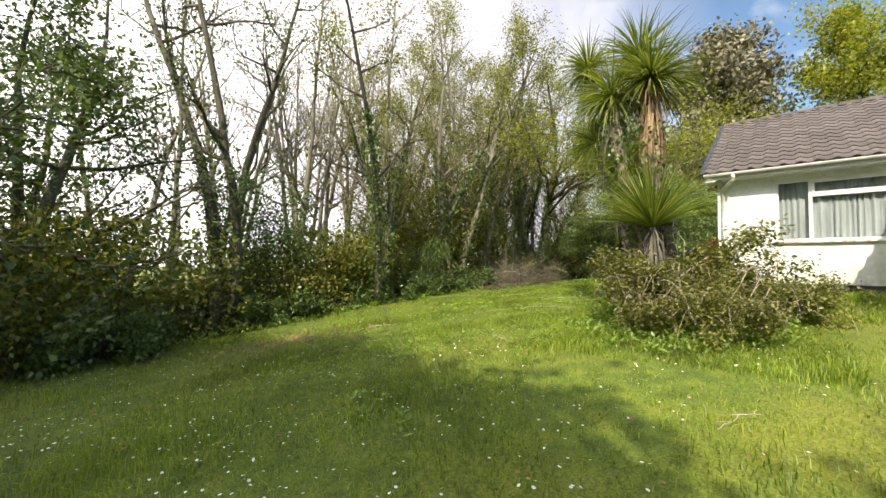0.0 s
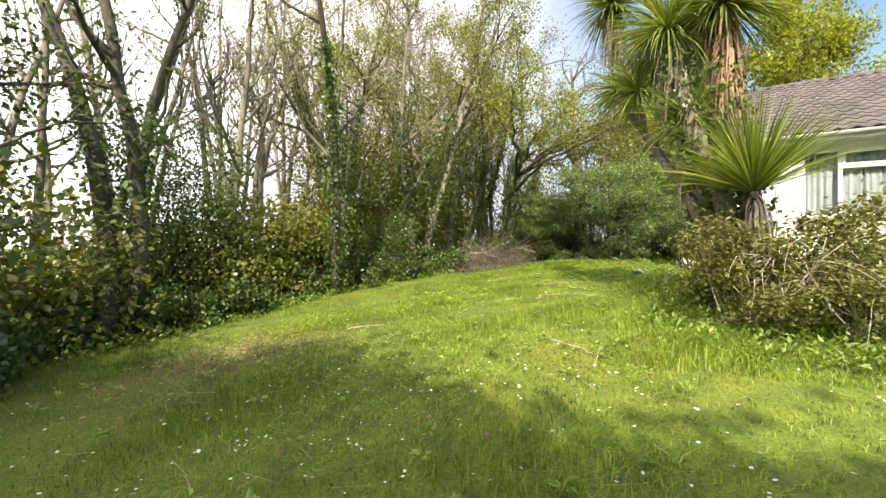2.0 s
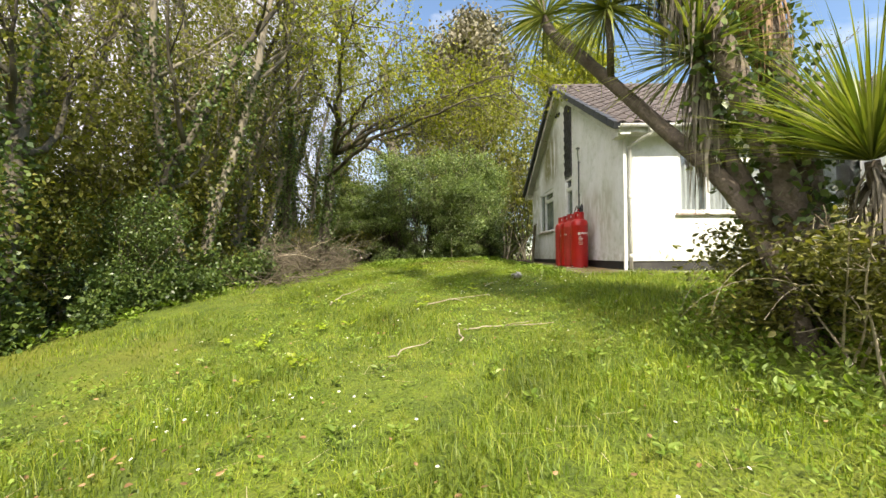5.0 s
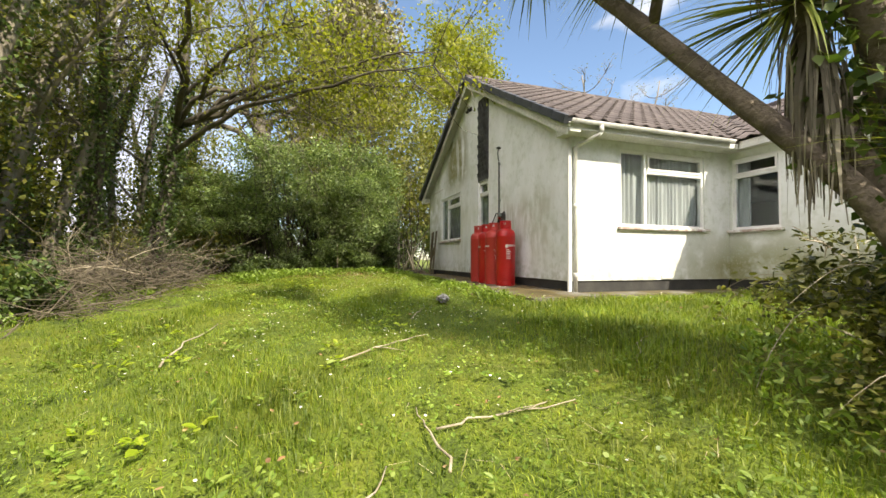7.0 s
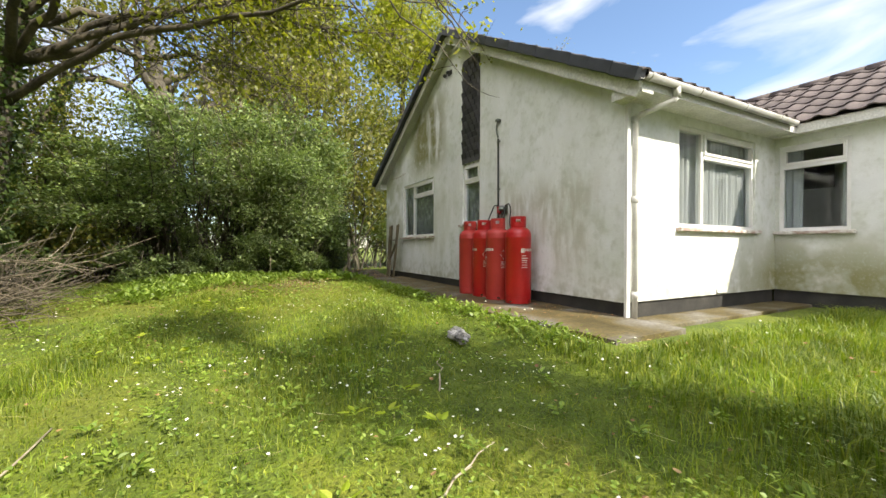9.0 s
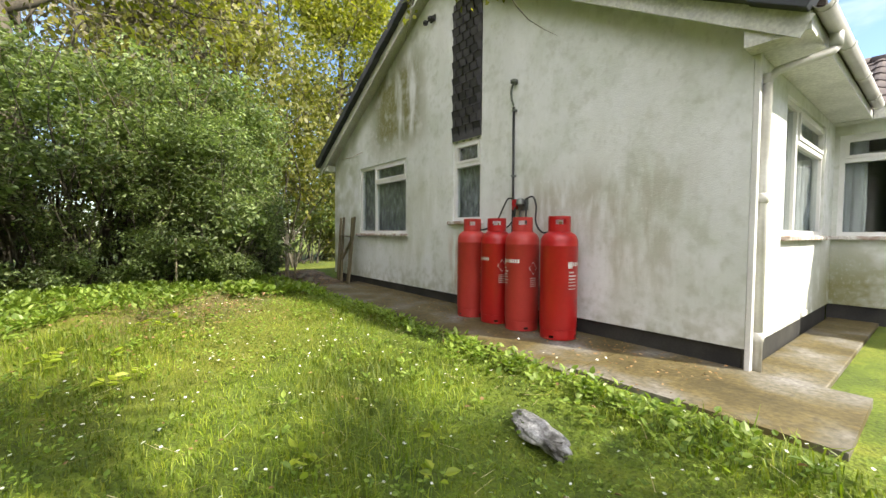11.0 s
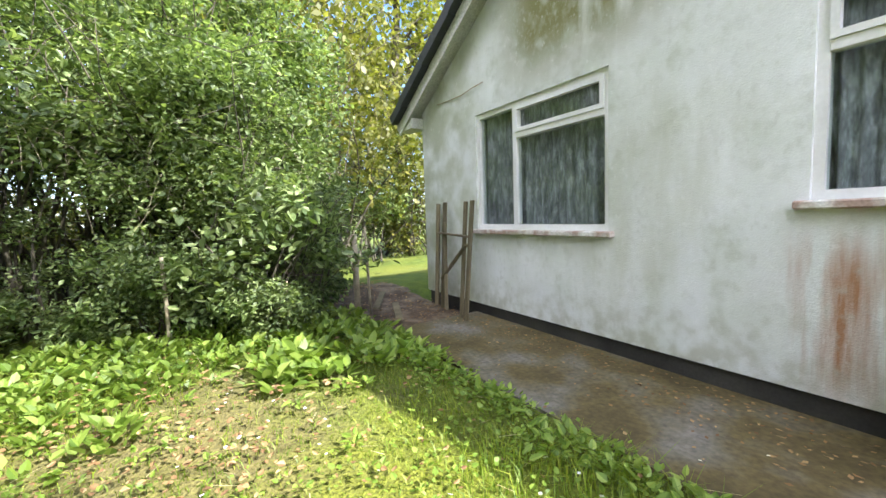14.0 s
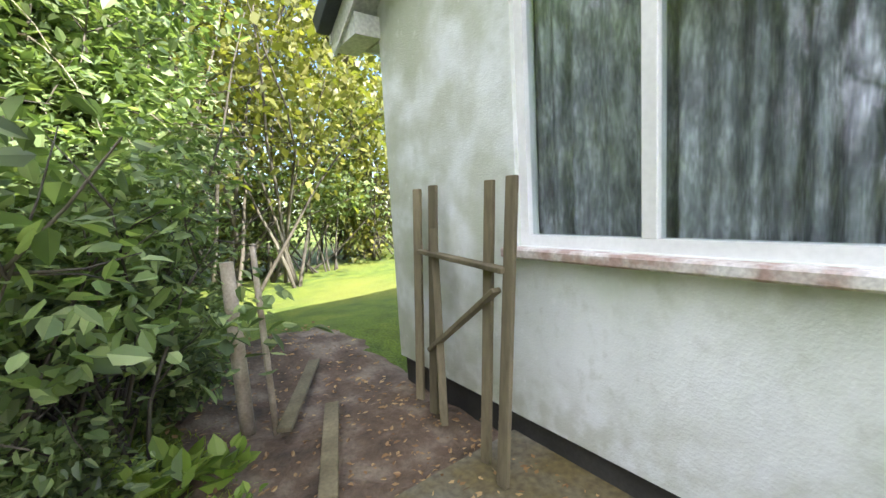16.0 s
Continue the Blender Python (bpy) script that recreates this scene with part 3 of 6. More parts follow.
def window(along, hole, face, inward, split, top, curtain_mat, gap=()):
    """A white timber window set in a hole: frame, one tall light, a top light over a wide one, sill, panes and curtain.
    split: the upright's place; top: the transom's height; the narrow light lies on the side of larger coordinate."""
    u0, u1, z0, z1 = hole

    def put(bm, ua, ub, za, zb, da, db, bev=0.004):
        d0, d1 = face + inward * da, face + inward * db
        if along == "x":
            box(bm, ua, ub, min(d0, d1), max(d0, d1), za, zb, bev)
        else:
            box(bm, min(d0, d1), max(d0, d1), ua, ub, za, zb, bev)

    fw = 0.055

    def ring(bm, ua, ub, za, zb, w, da, db):
        """A rectangular frame in one piece."""
        rows = []
        for d in (face + inward * da, face + inward * db):
            for k in (0.0, w):
                rows.append([bm.verts.new((u, d, z) if along == "x" else (d, u, z)) for u, z in ((ua + k, za + k), (ub - k, za + k), (ub - k, zb - k), (ua + k, zb - k))])
        o0, i0, o1, i1 = rows
        for k in range(4):
            m = (k + 1) % 4
            for f in ((o0[k], o0[m], i0[m], i0[k]), (o1[m], o1[k], i1[k], i1[m]), (o0[m], o0[k], o1[k], o1[m]), (i0[k], i0[m], i1[m], i1[k])):
                bm.faces.new(f)
        bmesh.ops.recalc_face_normals(bm, faces=bm.faces[:])

    bm = bmesh.new()
    ring(bm, u0, u1, z0, z1, fw, 0.03, 0.11)
    w = part("window", bm, M_WHITE, house, "white-painted timber casement window")
    right = u1 - fw
    if split:
        bm = bmesh.new()
        put(bm, split - 0.032, split + 0.032, z0 + fw, z1 - fw, 0.03, 0.106)
        part("mullion", bm, M_WHITE, w)
        right = split - 0.032
    bm = bmesh.new()
    put(bm, u0 + fw, right, top - 0.03, top + 0.03, 0.02, 0.10)
    part("transom", bm, M_WHITE, w)
    # opening top light, standing proud
    bm = bmesh.new()
    ring(bm, u0 + fw, right, top + 0.031, z1 - fw - 0.001, 0.04, 0.008, 0.06)
    part("top_light_frame", bm, M_WHITE, w)
    bm = bmesh.new()
    put(bm, u0 - 0.06, u1 + 0.06, z0 - 0.055, z0 - 0.002, -0.075, 0.12, 0.01)
    part("sill", bm, M_SILL, w, "worn flaking painted sill")
    lights = [(u0 + fw, right, z0 + fw, top - 0.03), (u0 + fw + 0.04, right - 0.04, top + 0.072, z1 - fw - 0.042)]
    if split:
        lights.append((split + 0.032, u1 - fw, z0 + fw, z1 - fw))
    for ua, ub, za, zb in lights:
        bm = bmesh.new()
        put(bm, ua, ub, za, zb, 0.062, 0.066, 0)
        p = part("pane", bm, M_GLASS, w)
        p.visible_shadow = False
    spans = [(u0 + 0.02, u1 - 0.02)] if not gap else [(u0 + 0.02, gap[0]), (gap[1], u1 - 0.02)]
    for ua, ub in spans:
        n = max(12, int((ub - ua) / 0.012))
        vs, fs = [], []
        for i in range(n + 1):
            u = ua + (ub - ua) * i / n
            for j, z in enumerate(np.linspace(z0 + 0.03, z1 + 0.05, 9)):
                fold = 0.075 * (1 - abs(math.sin(u * 27 + 1.9 * math.sin(u * 5.3) + 0.25 * z)) ** 0.55) + 0.012 * math.sin(u * 77 + 3.0 * math.sin(u * 3.7) - 0.4 * z)
                d = face + inward * (0.135 + fold * (1.0 - 0.06 * j))
                vs.append((u, d, z) if along == "x" else (d, u, z))
        for i in range(n):
            for j in range(8):
                k = i * 9 + j
                fs.append((k, k + 9, k + 10, k + 1))
        mesh_part("curtain", mesh_of("curtain", vs, fs, curtain_mat, True), w, "pleated net curtain")
    return w


window("y", W1, FRONT_X, 1, 0.62, 3.66, M_CURTAIN)
window("x", W2, WING_Y, -1, None, 3.68, M_CURTAIN, (12.2, 12.68))
window("x", W3, FACE_Y, -1, None, 3.68, M_LACE)
window("x", W4, FACE_Y, -1, 19.37, 3.66, M_LACE)

# roof boarding and soffits
SIN, COS = PITCH / math.hypot(1, PITCH), 1 / math.hypot(1, PITCH)
EAVE_X, VERGE_Y, WING_EAVE = 12.62, 2.60, -1.20
SLOPE = (RIDGE_X - EAVE_X) / COS


def roof_z(run):
    return EAVE_Z + run * PITCH


bm = bmesh.new()
deck = [(EAVE_X, EAVE_Z), (RIDGE_X, roof_z(RIDGE_X - EAVE_X)), (2 * RIDGE_X - EAVE_X, EAVE_Z), (2 * RIDGE_X - EAVE_X, EAVE_Z - 0.06), (RIDGE_X, roof_z(RIDGE_X - EAVE_X) - 0.08), (EAVE_X, EAVE_Z - 0.06)]
fa = [bm.verts.new((x, VERGE_Y - 0.02, z)) for x, z in deck]
fb = [bm.verts.new((x, -10.0, z)) for x, z in deck]
for i in range(6):
    bm.faces.new((fa[i], fb[i], fb[(i + 1) % 6], fa[(i + 1) % 6]))
bm.faces.new((fa[0], fa[1], fa[4], fa[5]))
bm.faces.new((fa[1], fa[2], fa[3], fa[4]))
bm.faces.new((fb[1], fb[0], fb[5], fb[4]))
bm.faces.new((fb[2], fb[1], fb[4], fb[3]))
roof = part("roof", bm, M_TILE, house, "brown concrete-tiled pitched roof")
WR = RIDGE_X - EAVE_X
bm = bmesh.new()
WING_RUN = 2.0
wy, wr = WING_EAVE - WING_RUN, roof_z(WING_RUN)
wx = EAVE_X + WING_RUN
q = [bm.verts.new(v) for v in ((7.6, WING_EAVE, EAVE_Z), (EAVE_X, WING_EAVE, EAVE_Z), (wx, wy, wr), (7.6, wy, wr), (7.6, wy - WING_RUN, EAVE_Z), (EAVE_X, wy - WING_RUN, EAVE_Z))]
bm.faces.new((q[0], q[1], q[2], q[3]))
bm.faces.new((q[3], q[2], q[5], q[4]))
r = bmesh.ops.solidify(bm, geom=bm.faces[:], thickness=0.06)
wing_roof = part("roof", bm, M_TILE, house, "brown concrete-tiled wing roof")
bm = bmesh.new()
box(bm, EAVE_X + 0.03, FRONT_X - 0.002, WING_EAVE + 0.02, VERGE_Y - 0.36, 4.165, 4.185)
part("soffit", bm, M_SOFFIT, house, "off-white eaves soffit board")
bm = bmesh.new()
box(bm, REAR_X + 0.002, 2 * RIDGE_X - EAVE_X - 0.03, -9.6, VERGE_Y - 0.36, 4.165, 4.185)
part("soffit", bm, M_SOFFIT, house, "off-white eaves soffit board")
bm = bmesh.new()
box(bm, 8.0, FRONT_X - 0.002, WING_Y + 0.002, WING_EAVE - 0.03, 4.165, 4.185)
part("soffit", bm, M_SOFFIT, house, "off-white eaves soffit board")
bm = bmesh.new()
box(bm, EAVE_X + 0.005, EAVE_X + 0.028, WING_EAVE, VERGE_Y - 0.03, 4.15, 4.29)
part("fascia", bm, M_SOFFIT, house, "weathered white fascia board")
bm = bmesh.new()
box(bm, 7.7, EAVE_X - 0.002, WING_EAVE - 0.025, WING_EAVE - 0.003, 4.15, 4.29)
part("fascia", bm, M_SOFFIT, house, "weathered white fascia board")
bm = bmesh.new()
box(bm, 2 * RIDGE_X - EAVE_X - 0.03, 2 * RIDGE_X - EAVE_X - 0.006, -9.6, VERGE_Y - 0.03, 4.15, 4.29)
part("fascia", bm, M_SOFFIT, house, "weathered white fascia board")
# verge board and its boxed ends under the gable overhang
for s in (-1, 1):
    x0, x1 = RIDGE_X + s * (RIDGE_X - EAVE_X - 0.02), RIDGE_X
    bm = bmesh.new()
    beam(bm, (x0, VERGE_Y - 0.05, 4.13), (x1 + s * 0.01, VERGE_Y - 0.05, roof_z(WR) - 0.17), 0.022, 0.16)
    part("bargeboard", bm, M_SOFFIT, house, "off-white verge board")
    bm = bmesh.new()
    beam(bm, (x0, VERGE_Y - 0.19, 4.175), (x1 + s * 0.01, VERGE_Y - 0.19, roof_z(WR) - 0.11), 0.27, 0.02)
    part("verge_soffit", bm, M_SOFFIT, house)
    xe = RIDGE_X + s * (WR - 0.2)
    bm = bmesh.new()
    box(bm, xe - 0.2, xe + 0.2, FACE_Y + 0.002, VERGE_Y - 0.065, 4.11, 4.26)
    part("boxed_eave", bm, M_SOFFIT, house)


def tile_mesh(w=0.30, h=0.37, thick=0.018):
    """One interlocking roof tile with a shallow roll, lying in its own x (across) and y (up the slope)."""
    vs, fs = [], []
    n = 7
    for layer in (0.0, -thick):
        for j in (0, 1):
            for i in range(n):
                u = i / (n - 1)
                lift = 0.034 * math.sin(math.pi * min(1.0, u / 0.55)) if u < 0.55 else 0.008 * math.sin(math.pi * (u - 0.55) / 0.45) * -1
                vs.append((u * w, j * h, lift + layer + (0.022 if j == 0 else 0.0)))
    at = lambda l, j, i: l * 2 * n + j * n + i
    for i in range(n - 1):
        fs.append((at(0, 0, i), at(0, 0, i + 1), at(0, 1, i + 1), at(0, 1, i)))
        fs.append((at(1, 0, i), at(0, 0, i), at(0, 0, i + 1), at(1, 0, i + 1))[::-1])
    fs.append((at(1, 0, 0), at(1, 1, 0), at(0, 1, 0), at(0, 0, 0))[::-1])
    fs.append((at(0, 0, n - 1), at(0, 1, n - 1), at(1, 1, n - 1), at(1, 0, n - 1))[::-1])
    return vs, fs


def lay_tiles():
    vs, fs = tile_mesh()
    shared = mesh_of("roof_tile", vs, fs, M_TILE, False)
    rng = random.Random(8)
    rows = int(SLOPE / 0.35) + 1
    spots = []
    for r in range(rows):
        run = (r * 0.35 - 0.05) * COS
        z = roof_z(run) + 0.03
        for c in range(38):
            y = VERGE_Y - c * 0.29
            if run < WING_RUN and -5.2 < y:
                # below the valley the wing's slope takes over
                if y - 0.3 < WING_EAVE - run - 0.25:
                    continue
            m = Matrix((( 0, COS, -SIN, EAVE_X + run), (-1, 0, 0, y), (0, SIN, COS, z), (0, 0, 0, 1)))
            spots.append((m, roof, math.hypot(EAVE_X + run - 11, y - 2)))
        for c in range(34 if run < WING_RUN - 0.1 else 0):
            x = EAVE_X + run + 0.15 - c * 0.29
            if x < 7.6:
                break
            m = Matrix(((-1, 0, 0, x), (0, -COS, SIN, WING_EAVE - run), (0, SIN, COS, z), (0, 0, 0, 1)))
            spots.append((m, wing_roof, math.hypot(x - 11, WING_EAVE - run - 2)))
    spots.sort(key=lambda s: s[2])
    rest = {roof: ([], []), wing_roof: ([], [])}
    count = {roof: 0, wing_roof: 0}
    for m, owner, _ in spots:
        m = m @ pose(0, rng.uniform(-0.006, 0.006), rng.uniform(0, 0.004), 0, 0, rng.uniform(-0.7, 0.7))
        if count[owner] < 290:
            count[owner] += 1
            ob = new("roof_tile", shared)
            ob.parent = owner
            ob.matrix_parent_inverse = Matrix.Identity(4)
            ob.matrix_basis = owner.matrix_world.inverted() @ m if False else m
            ob.matrix_parent_inverse = (house.matrix_basis @ owner.matrix_parent_inverse).inverted()
        else:
            v0, f0 = rest[owner]
            k = len(v0)
            v0.extend(m @ Vector(v) for v in vs)
            f0.extend(tuple(i + k for i in f) for f in fs)
    for owner, (v0, f0) in rest.items():
        if v0:
            ob = new("roof_tiles", mesh_of("roof_tiles", v0, f0, M_TILE))
            ob.parent = owner
            ob.matrix_parent_inverse = (house.matrix_basis @ owner.matrix_parent_inverse).inverted()
            tagged(ob, kind="stuff")


# verge tiles along the gable edge and ridge tiles
def lay_verge():
    bm = bmesh.new()
    beam(bm, (0, 0, 0), (0, 0, 0.40), 0.155, 0.14, 0.006)
    one = finish(bm, "verge_tile", M_VERGE)
    n = 14
    for s in (-1, 1):
        for i in range(n):
            f = i / n
            x = RIDGE_X + s * (WR + 0.02) * (1 - f)
            z = roof_z((WR + 0.02) * f) - 0.02 + 0.004 * (i % 2)
            up = Vector((-s * COS, 0, SIN))
            q = up.to_track_quat("Z", "Y").to_matrix().to_4x4()
            ob = new("verge_tile", one)
            ob.parent = roof
            ob.matrix_parent_inverse = (house.matrix_basis @ roof.matrix_parent_inverse).inverted()
            ob.matrix_basis = Matrix.Translation((x, VERGE_Y - 0.01 + 0.004 * (i % 2), z)) @ q @ pose(0, 0, 0, 1.5, 0, 0)
    half = [(0.13 * math.cos(math.pi * k / 8), 0.11 * math.sin(math.pi * k / 8)) for k in range(9)]
    for along, owner in (("y", roof), ("x", wing_roof)):
        vs, fs = [], []
        for j in (0, 1):
            for r in (1.0, 0.86):
                vs += [(h * r, j * 0.45, v * r) for h, v in half]
        for k in range(8):
            fs += [(k, k + 1, 18 + k + 1, 18 + k), (9 + k, 27 + k, 27 + k + 1, 9 + k + 1), (k, 9 + k, 9 + k + 1, k + 1), (18 + k, 18 + k + 1, 27 + k + 1, 27 + k)]
        me = mesh_of("ridge_tile", vs, fs, M_TILE, True)
        for i in range(24):
            ob = new("ridge_tile", me)
            ob.parent = owner
            ob.matrix_parent_inverse = (house.matrix_basis @ owner.matrix_parent_inverse).inverted()
            if along == "y":
                ob.matrix_basis = pose(RIDGE_X, VERGE_Y - 0.46 * (i + 1), roof_z(WR) - 0.01)
            else:
                ob.matrix_basis = pose(wx - 0.4 - 0.46 * i, wy, wr - 0.01, 0, 0, 90)
                if wx - 0.4 - 0.46 * i < 8.2:
                    break


# gutter, brackets and downpipe
def half_round(bm, a, b, r=0.058, t=0.004):
    a, b = Vector(a), Vector(b)
    d = (b - a).normalized()
    side = d.cross(Vector((0, 0, 1))).normalized()
    rings = []
    for p in (a, b):
        ring = []
        for rr in (r, r - t):
            for k in range(11):
                an = math.pi * k / 10
                ring.append(bm.verts.new(p + side * (math.cos(an) * rr) - Vector((0, 0, math.sin(an) * rr))))
        rings.append(ring)
    for k in range(10):
        bm.faces.new((rings[0][k], rings[0][k + 1], rings[1][k + 1], rings[1][k])).smooth = True
        bm.faces.new((rings[1][11 + k], rings[1][12 + k], rings[0][12 + k], rings[0][11 + k])).smooth = True
    for k in (0, 10):
        bm.faces.new((rings[0][k], rings[1][k], rings[1][11 + k], rings[0][11 + k]))
    for ring in rings:
        for k in range(10):
            bm.faces.new((ring[k], ring[k + 1], ring[12 + k], ring[11 + k]))


GUT_X = EAVE_X - 0.055
bm = bmesh.new()
half_round(bm, (GUT_X, VERGE_Y - 0.03, 4.28), (GUT_X, -1.0, 4.28))
gutter = part("gutter", bm, M_GUTTER, house, "grey-white half-round eaves gutter")
for y in (2.5, 1.55, 0.5, -0.45):
    bm = bmesh.new()
    half_round(bm, (GUT_X, y, 4.282), (GUT_X, y - 0.05, 4.282), 0.066, 0.007)
    part("gutter_bracket", bm, M_GUTTER, gutter)
tube_part("outlet", [(GUT_X, 1.98, 4.25), (GUT_X, 1.98, 4.12)], 0.042, M_GUTTER, gutter)
pipe = tube_part("downpipe", [(GUT_X, 1.98, 4.13), (GUT_X + 0.02, 2.0, 4.09), (12.88, 2.19, 3.98), (12.935, 2.21, 3.92), (12.94, 2.21, 3.2), (12.94, 2.21, 1.47)], 0.036, M_GUTTER, house, "off-white plastic downpipe with swan neck")
for z in (3.93, 2.95, 1.78):
    bm = bmesh.new()
    lathe(bm, [(0.036, -0.04), (0.044, -0.035), (0.044, 0.035), (0.036, 0.04)], (12.94, 2.21, z), 16)
    part("pipe_collar", bm, M_GUTTER, pipe)
# the render's sunlit edge at the corner, put in as a raised white strip
bm = bmesh.new()
box(bm, 12.955, 12.998, 2.27, 2.332, 1.50, 4.16, 0.004)
part("lit_edge_strip", bm, M_WHITE, house, "raised white strip standing in for the sunlit wall edge")

# hung slates over the narrow window
def hang_slates():
    bm = bmesh.new()
    top = 4.33 + (16.2 - FRONT_X) * PITCH - 0.03
    box(bm, 16.20, 16.84, FACE_Y + 0.001, FACE_Y + 0.016, 4.06, top)
    panel = part("slate_panel", bm, M_SLATE, house, "dark hung-slate panel above the narrow window")
    vs, fs = [], []
    shape = [(-0.076, 0.14), (-0.076, 0.005), (-0.048, -0.06), (-0.016, -0.098), (0.016, -0.098), (0.048, -0.06), (0.076, 0.005), (0.076, 0.14)]
    for d in (0.0, 0.012):
        vs += [(u, d + (0.042 if v < -0.03 else 0.022 if v < 0.1 else -0.004), v) for u, v in shape]
    fs.append(tuple(range(8, 16)))
    for i in range(8):
        fs.append((i, (i + 1) % 8, 8 + (i + 1) % 8, 8 + i)[::-1])
    one = mesh_of("slate", vs, fs, M_SLATE)
    row, z = 0, 4.13
    while z < top - 0.05:
        for c in range(4 if row % 2 == 0 else 3):
            x = 16.20 + 0.08 + 0.16 * c + (0.08 if row % 2 else 0.0)
            ob = new("slate", one)
            ob.parent = panel
            ob.matrix_parent_inverse = (house.matrix_basis @ panel.matrix_parent_inverse).inverted()
            ob.matrix_basis = pose(x, FACE_Y + 0.012, z, 0, 0, 180) @ pose(0, -0.03, 0)
        z += 0.125
        row += 1


# bracket and cable high on the gable
bm = bmesh.new()
box(bm, 17.30, 17.44, FACE_Y + 0.001, FACE_Y + 0.03, 6.12, 6.22, 0.005)
lathe(bm, [(0.03, 0), (0.045, 0.02), (0.045, 0.05), (0.025, 0.07)], (17.37, FACE_Y + 0.07, 6.12), 12)
lathe(bm, [(0.03, 0), (0.045, 0.02), (0.045, 0.05), (0.025, 0.07)], (17.50, FACE_Y + 0.07, 6.10), 12)
beam(bm, (17.37, FACE_Y + 0.05, 6.15), (17.5, FACE_Y + 0.07, 6.13), 0.02, 0.02)
part("cable_bracket", bm, M_BLACK, house, "black cable bracket high on the gable")
tube_part("cable", [(20.9, FACE_Y + 0.006, 4.36), (20.6, FACE_Y + 0.012, 4.34), (20.3, FACE_Y + 0.02, 4.33), (20.05, FACE_Y + 0.03, 4.35), (19.85, FACE_Y + 0.012, 4.37)], 0.007, M_STICK, house, "dry creeper stem on the render", 5)
bm = bmesh.new()
box(bm, 12.975, 12.999, 0.05, 0.30, 1.70, 1.76, 0.004)
part("air_vent", bm, M_WHITE, house)
lay_tiles()
lay_verge()
hang_slates()


# ---- gas cylinders ----
def cylinder(at, turn, paint, worn, printed):
    x, y, z = at
    c = thing("gas_cylinder", at, f"{worn} red tall gas cylinder standing on the concrete path", "gas cylinder", "gas cylinders on the path")
    c.matrix_basis = pose(x, y, z, 0, 0, turn) @ Matrix.Diagonal((1.06, 1.06, 1.04, 1))

    def add(name, bm, mat, parent=c, label=""):
        ob = new(name, finish(bm, name, mat))
        ob.parent = parent
        return tagged(ob, label)

    bm = bmesh.new()
    R = 0.187
    prof = [(0.12, 0.055), (0.165, 0.07), (R - 0.003, 0.105), (R, 0.13), (R, 0.955), (R + 0.0025, 0.96), (R, 0.966), (R, 1.00), (R - 0.008, 1.04), (R - 0.03, 1.075), (R - 0.065, 1.10), (R - 0.11, 1.118), (0.03, 1.125)]
    lathe(bm, prof, (0, 0, 0), 40)
    body = add("body", bm, paint)
    # foot ring with slots
    bm = bmesh.new()
    seg = 48
    for k in range(seg):
        a0, a1 = 2 * math.pi * k / seg, 2 * math.pi * (k + 1) / seg
        slot = k % 12 in (5, 6)
        for z0, z1 in (((0.0, 0.02), (0.045, 0.10)) if slot else ((0.0, 0.10),)):
            ring = []
            for zz, rr in ((z0, R - 0.006), (z1, R - 0.004)):
                for aa in (a0, a1):
                    ring.append([bm.verts.new((q * math.cos(aa), q * math.sin(aa), zz)) for q in (rr, rr - 0.006)])
            (A, a), (B, b), (C, c2), (D, d) = ring
            bm.faces.new((A, B, D, C))
            bm.faces.new((a, c2, d, b))
            bm.faces.new((C, D, d, c2))
            bm.faces.new((A, a, b, B))
    bmesh.ops.remove_doubles(bm, verts=bm.verts[:], dist=0.0002)
    add("foot_ring", bm, paint)
    # collar with hand holes
    bm = bmesh.new()
    seg, rc = 40, 0.112
    for k in range(seg):
        a0, a1 = 2 * math.pi * k / seg, 2 * math.pi * (k + 1) / seg
        hole = (k - round((104 - turn) / 9)) % 20 < 6
        for z0, z1 in (((1.105, 1.18), (1.235, 1.265)) if hole else ((1.105, 1.265),)):
            ring = []
            for zz in (z0, z1):
                for aa in (a0, a1):
                    ring.append([bm.verts.new((q * math.cos(aa), q * math.sin(aa), zz)) for q in (rc, rc - 0.005)])
            (A, a), (B, b), (C, c2), (D, d) = ring
            bm.faces.new((A, B, D, C))
            bm.faces.new((a, c2, d, b))
            bm.faces.new((C, D, d, c2))
            bm.faces.new((A, a, b, B))
    bmesh.ops.remove_doubles(bm, verts=bm.verts[:], dist=0.0002)
    add("collar", bm, paint)
    bm = bmesh.new()
    lathe(bm, [(0.022, 1.11), (0.026, 1.13), (0.018, 1.14), (0.018, 1.18), (0.03, 1.185), (0.03, 1.21), (0.012, 1.215)], (0, 0, 0), 14)
    beam(bm, (0, 0, 1.165), (0.06, 0, 1.165), 0.02, 0.02)
    add("valve", bm, M_BRASS, c, "brass cylinder valve")
    bm = bmesh.new()
    beam(bm, (-0.01, 0.03, 1.17), (-0.01, 0.03, 1.23), 0.06, 0.004)
    add("tag", bm, M_PRINT, c, "white paper tag on the valve")
    if printed:
        # white printing wrapped on the body: mark, name, small lines
        def wrapped(bm, a0, a1, z0, z1, rr=R + 0.0012):
            k = max(1, int((a1 - a0) / 0.12))
            for i in range(k):
                p, q = a0 + (a1 - a0) * i / k, a0 + (a1 - a0) * (i + 1) / k
                bm.faces.new([bm.verts.new((rr * math.cos(t), rr * math.sin(t), z)) for t, z in ((p, z0), (q, z0), (q, z1), (p, z1))])

        def print_part(name, a0, a1, z0, z1, label=""):
            bm = bmesh.new()
            wrapped(bm, a0, a1, z0, z1)
            return add(name, bm, M_PRINT, body, label)

        f0 = printed
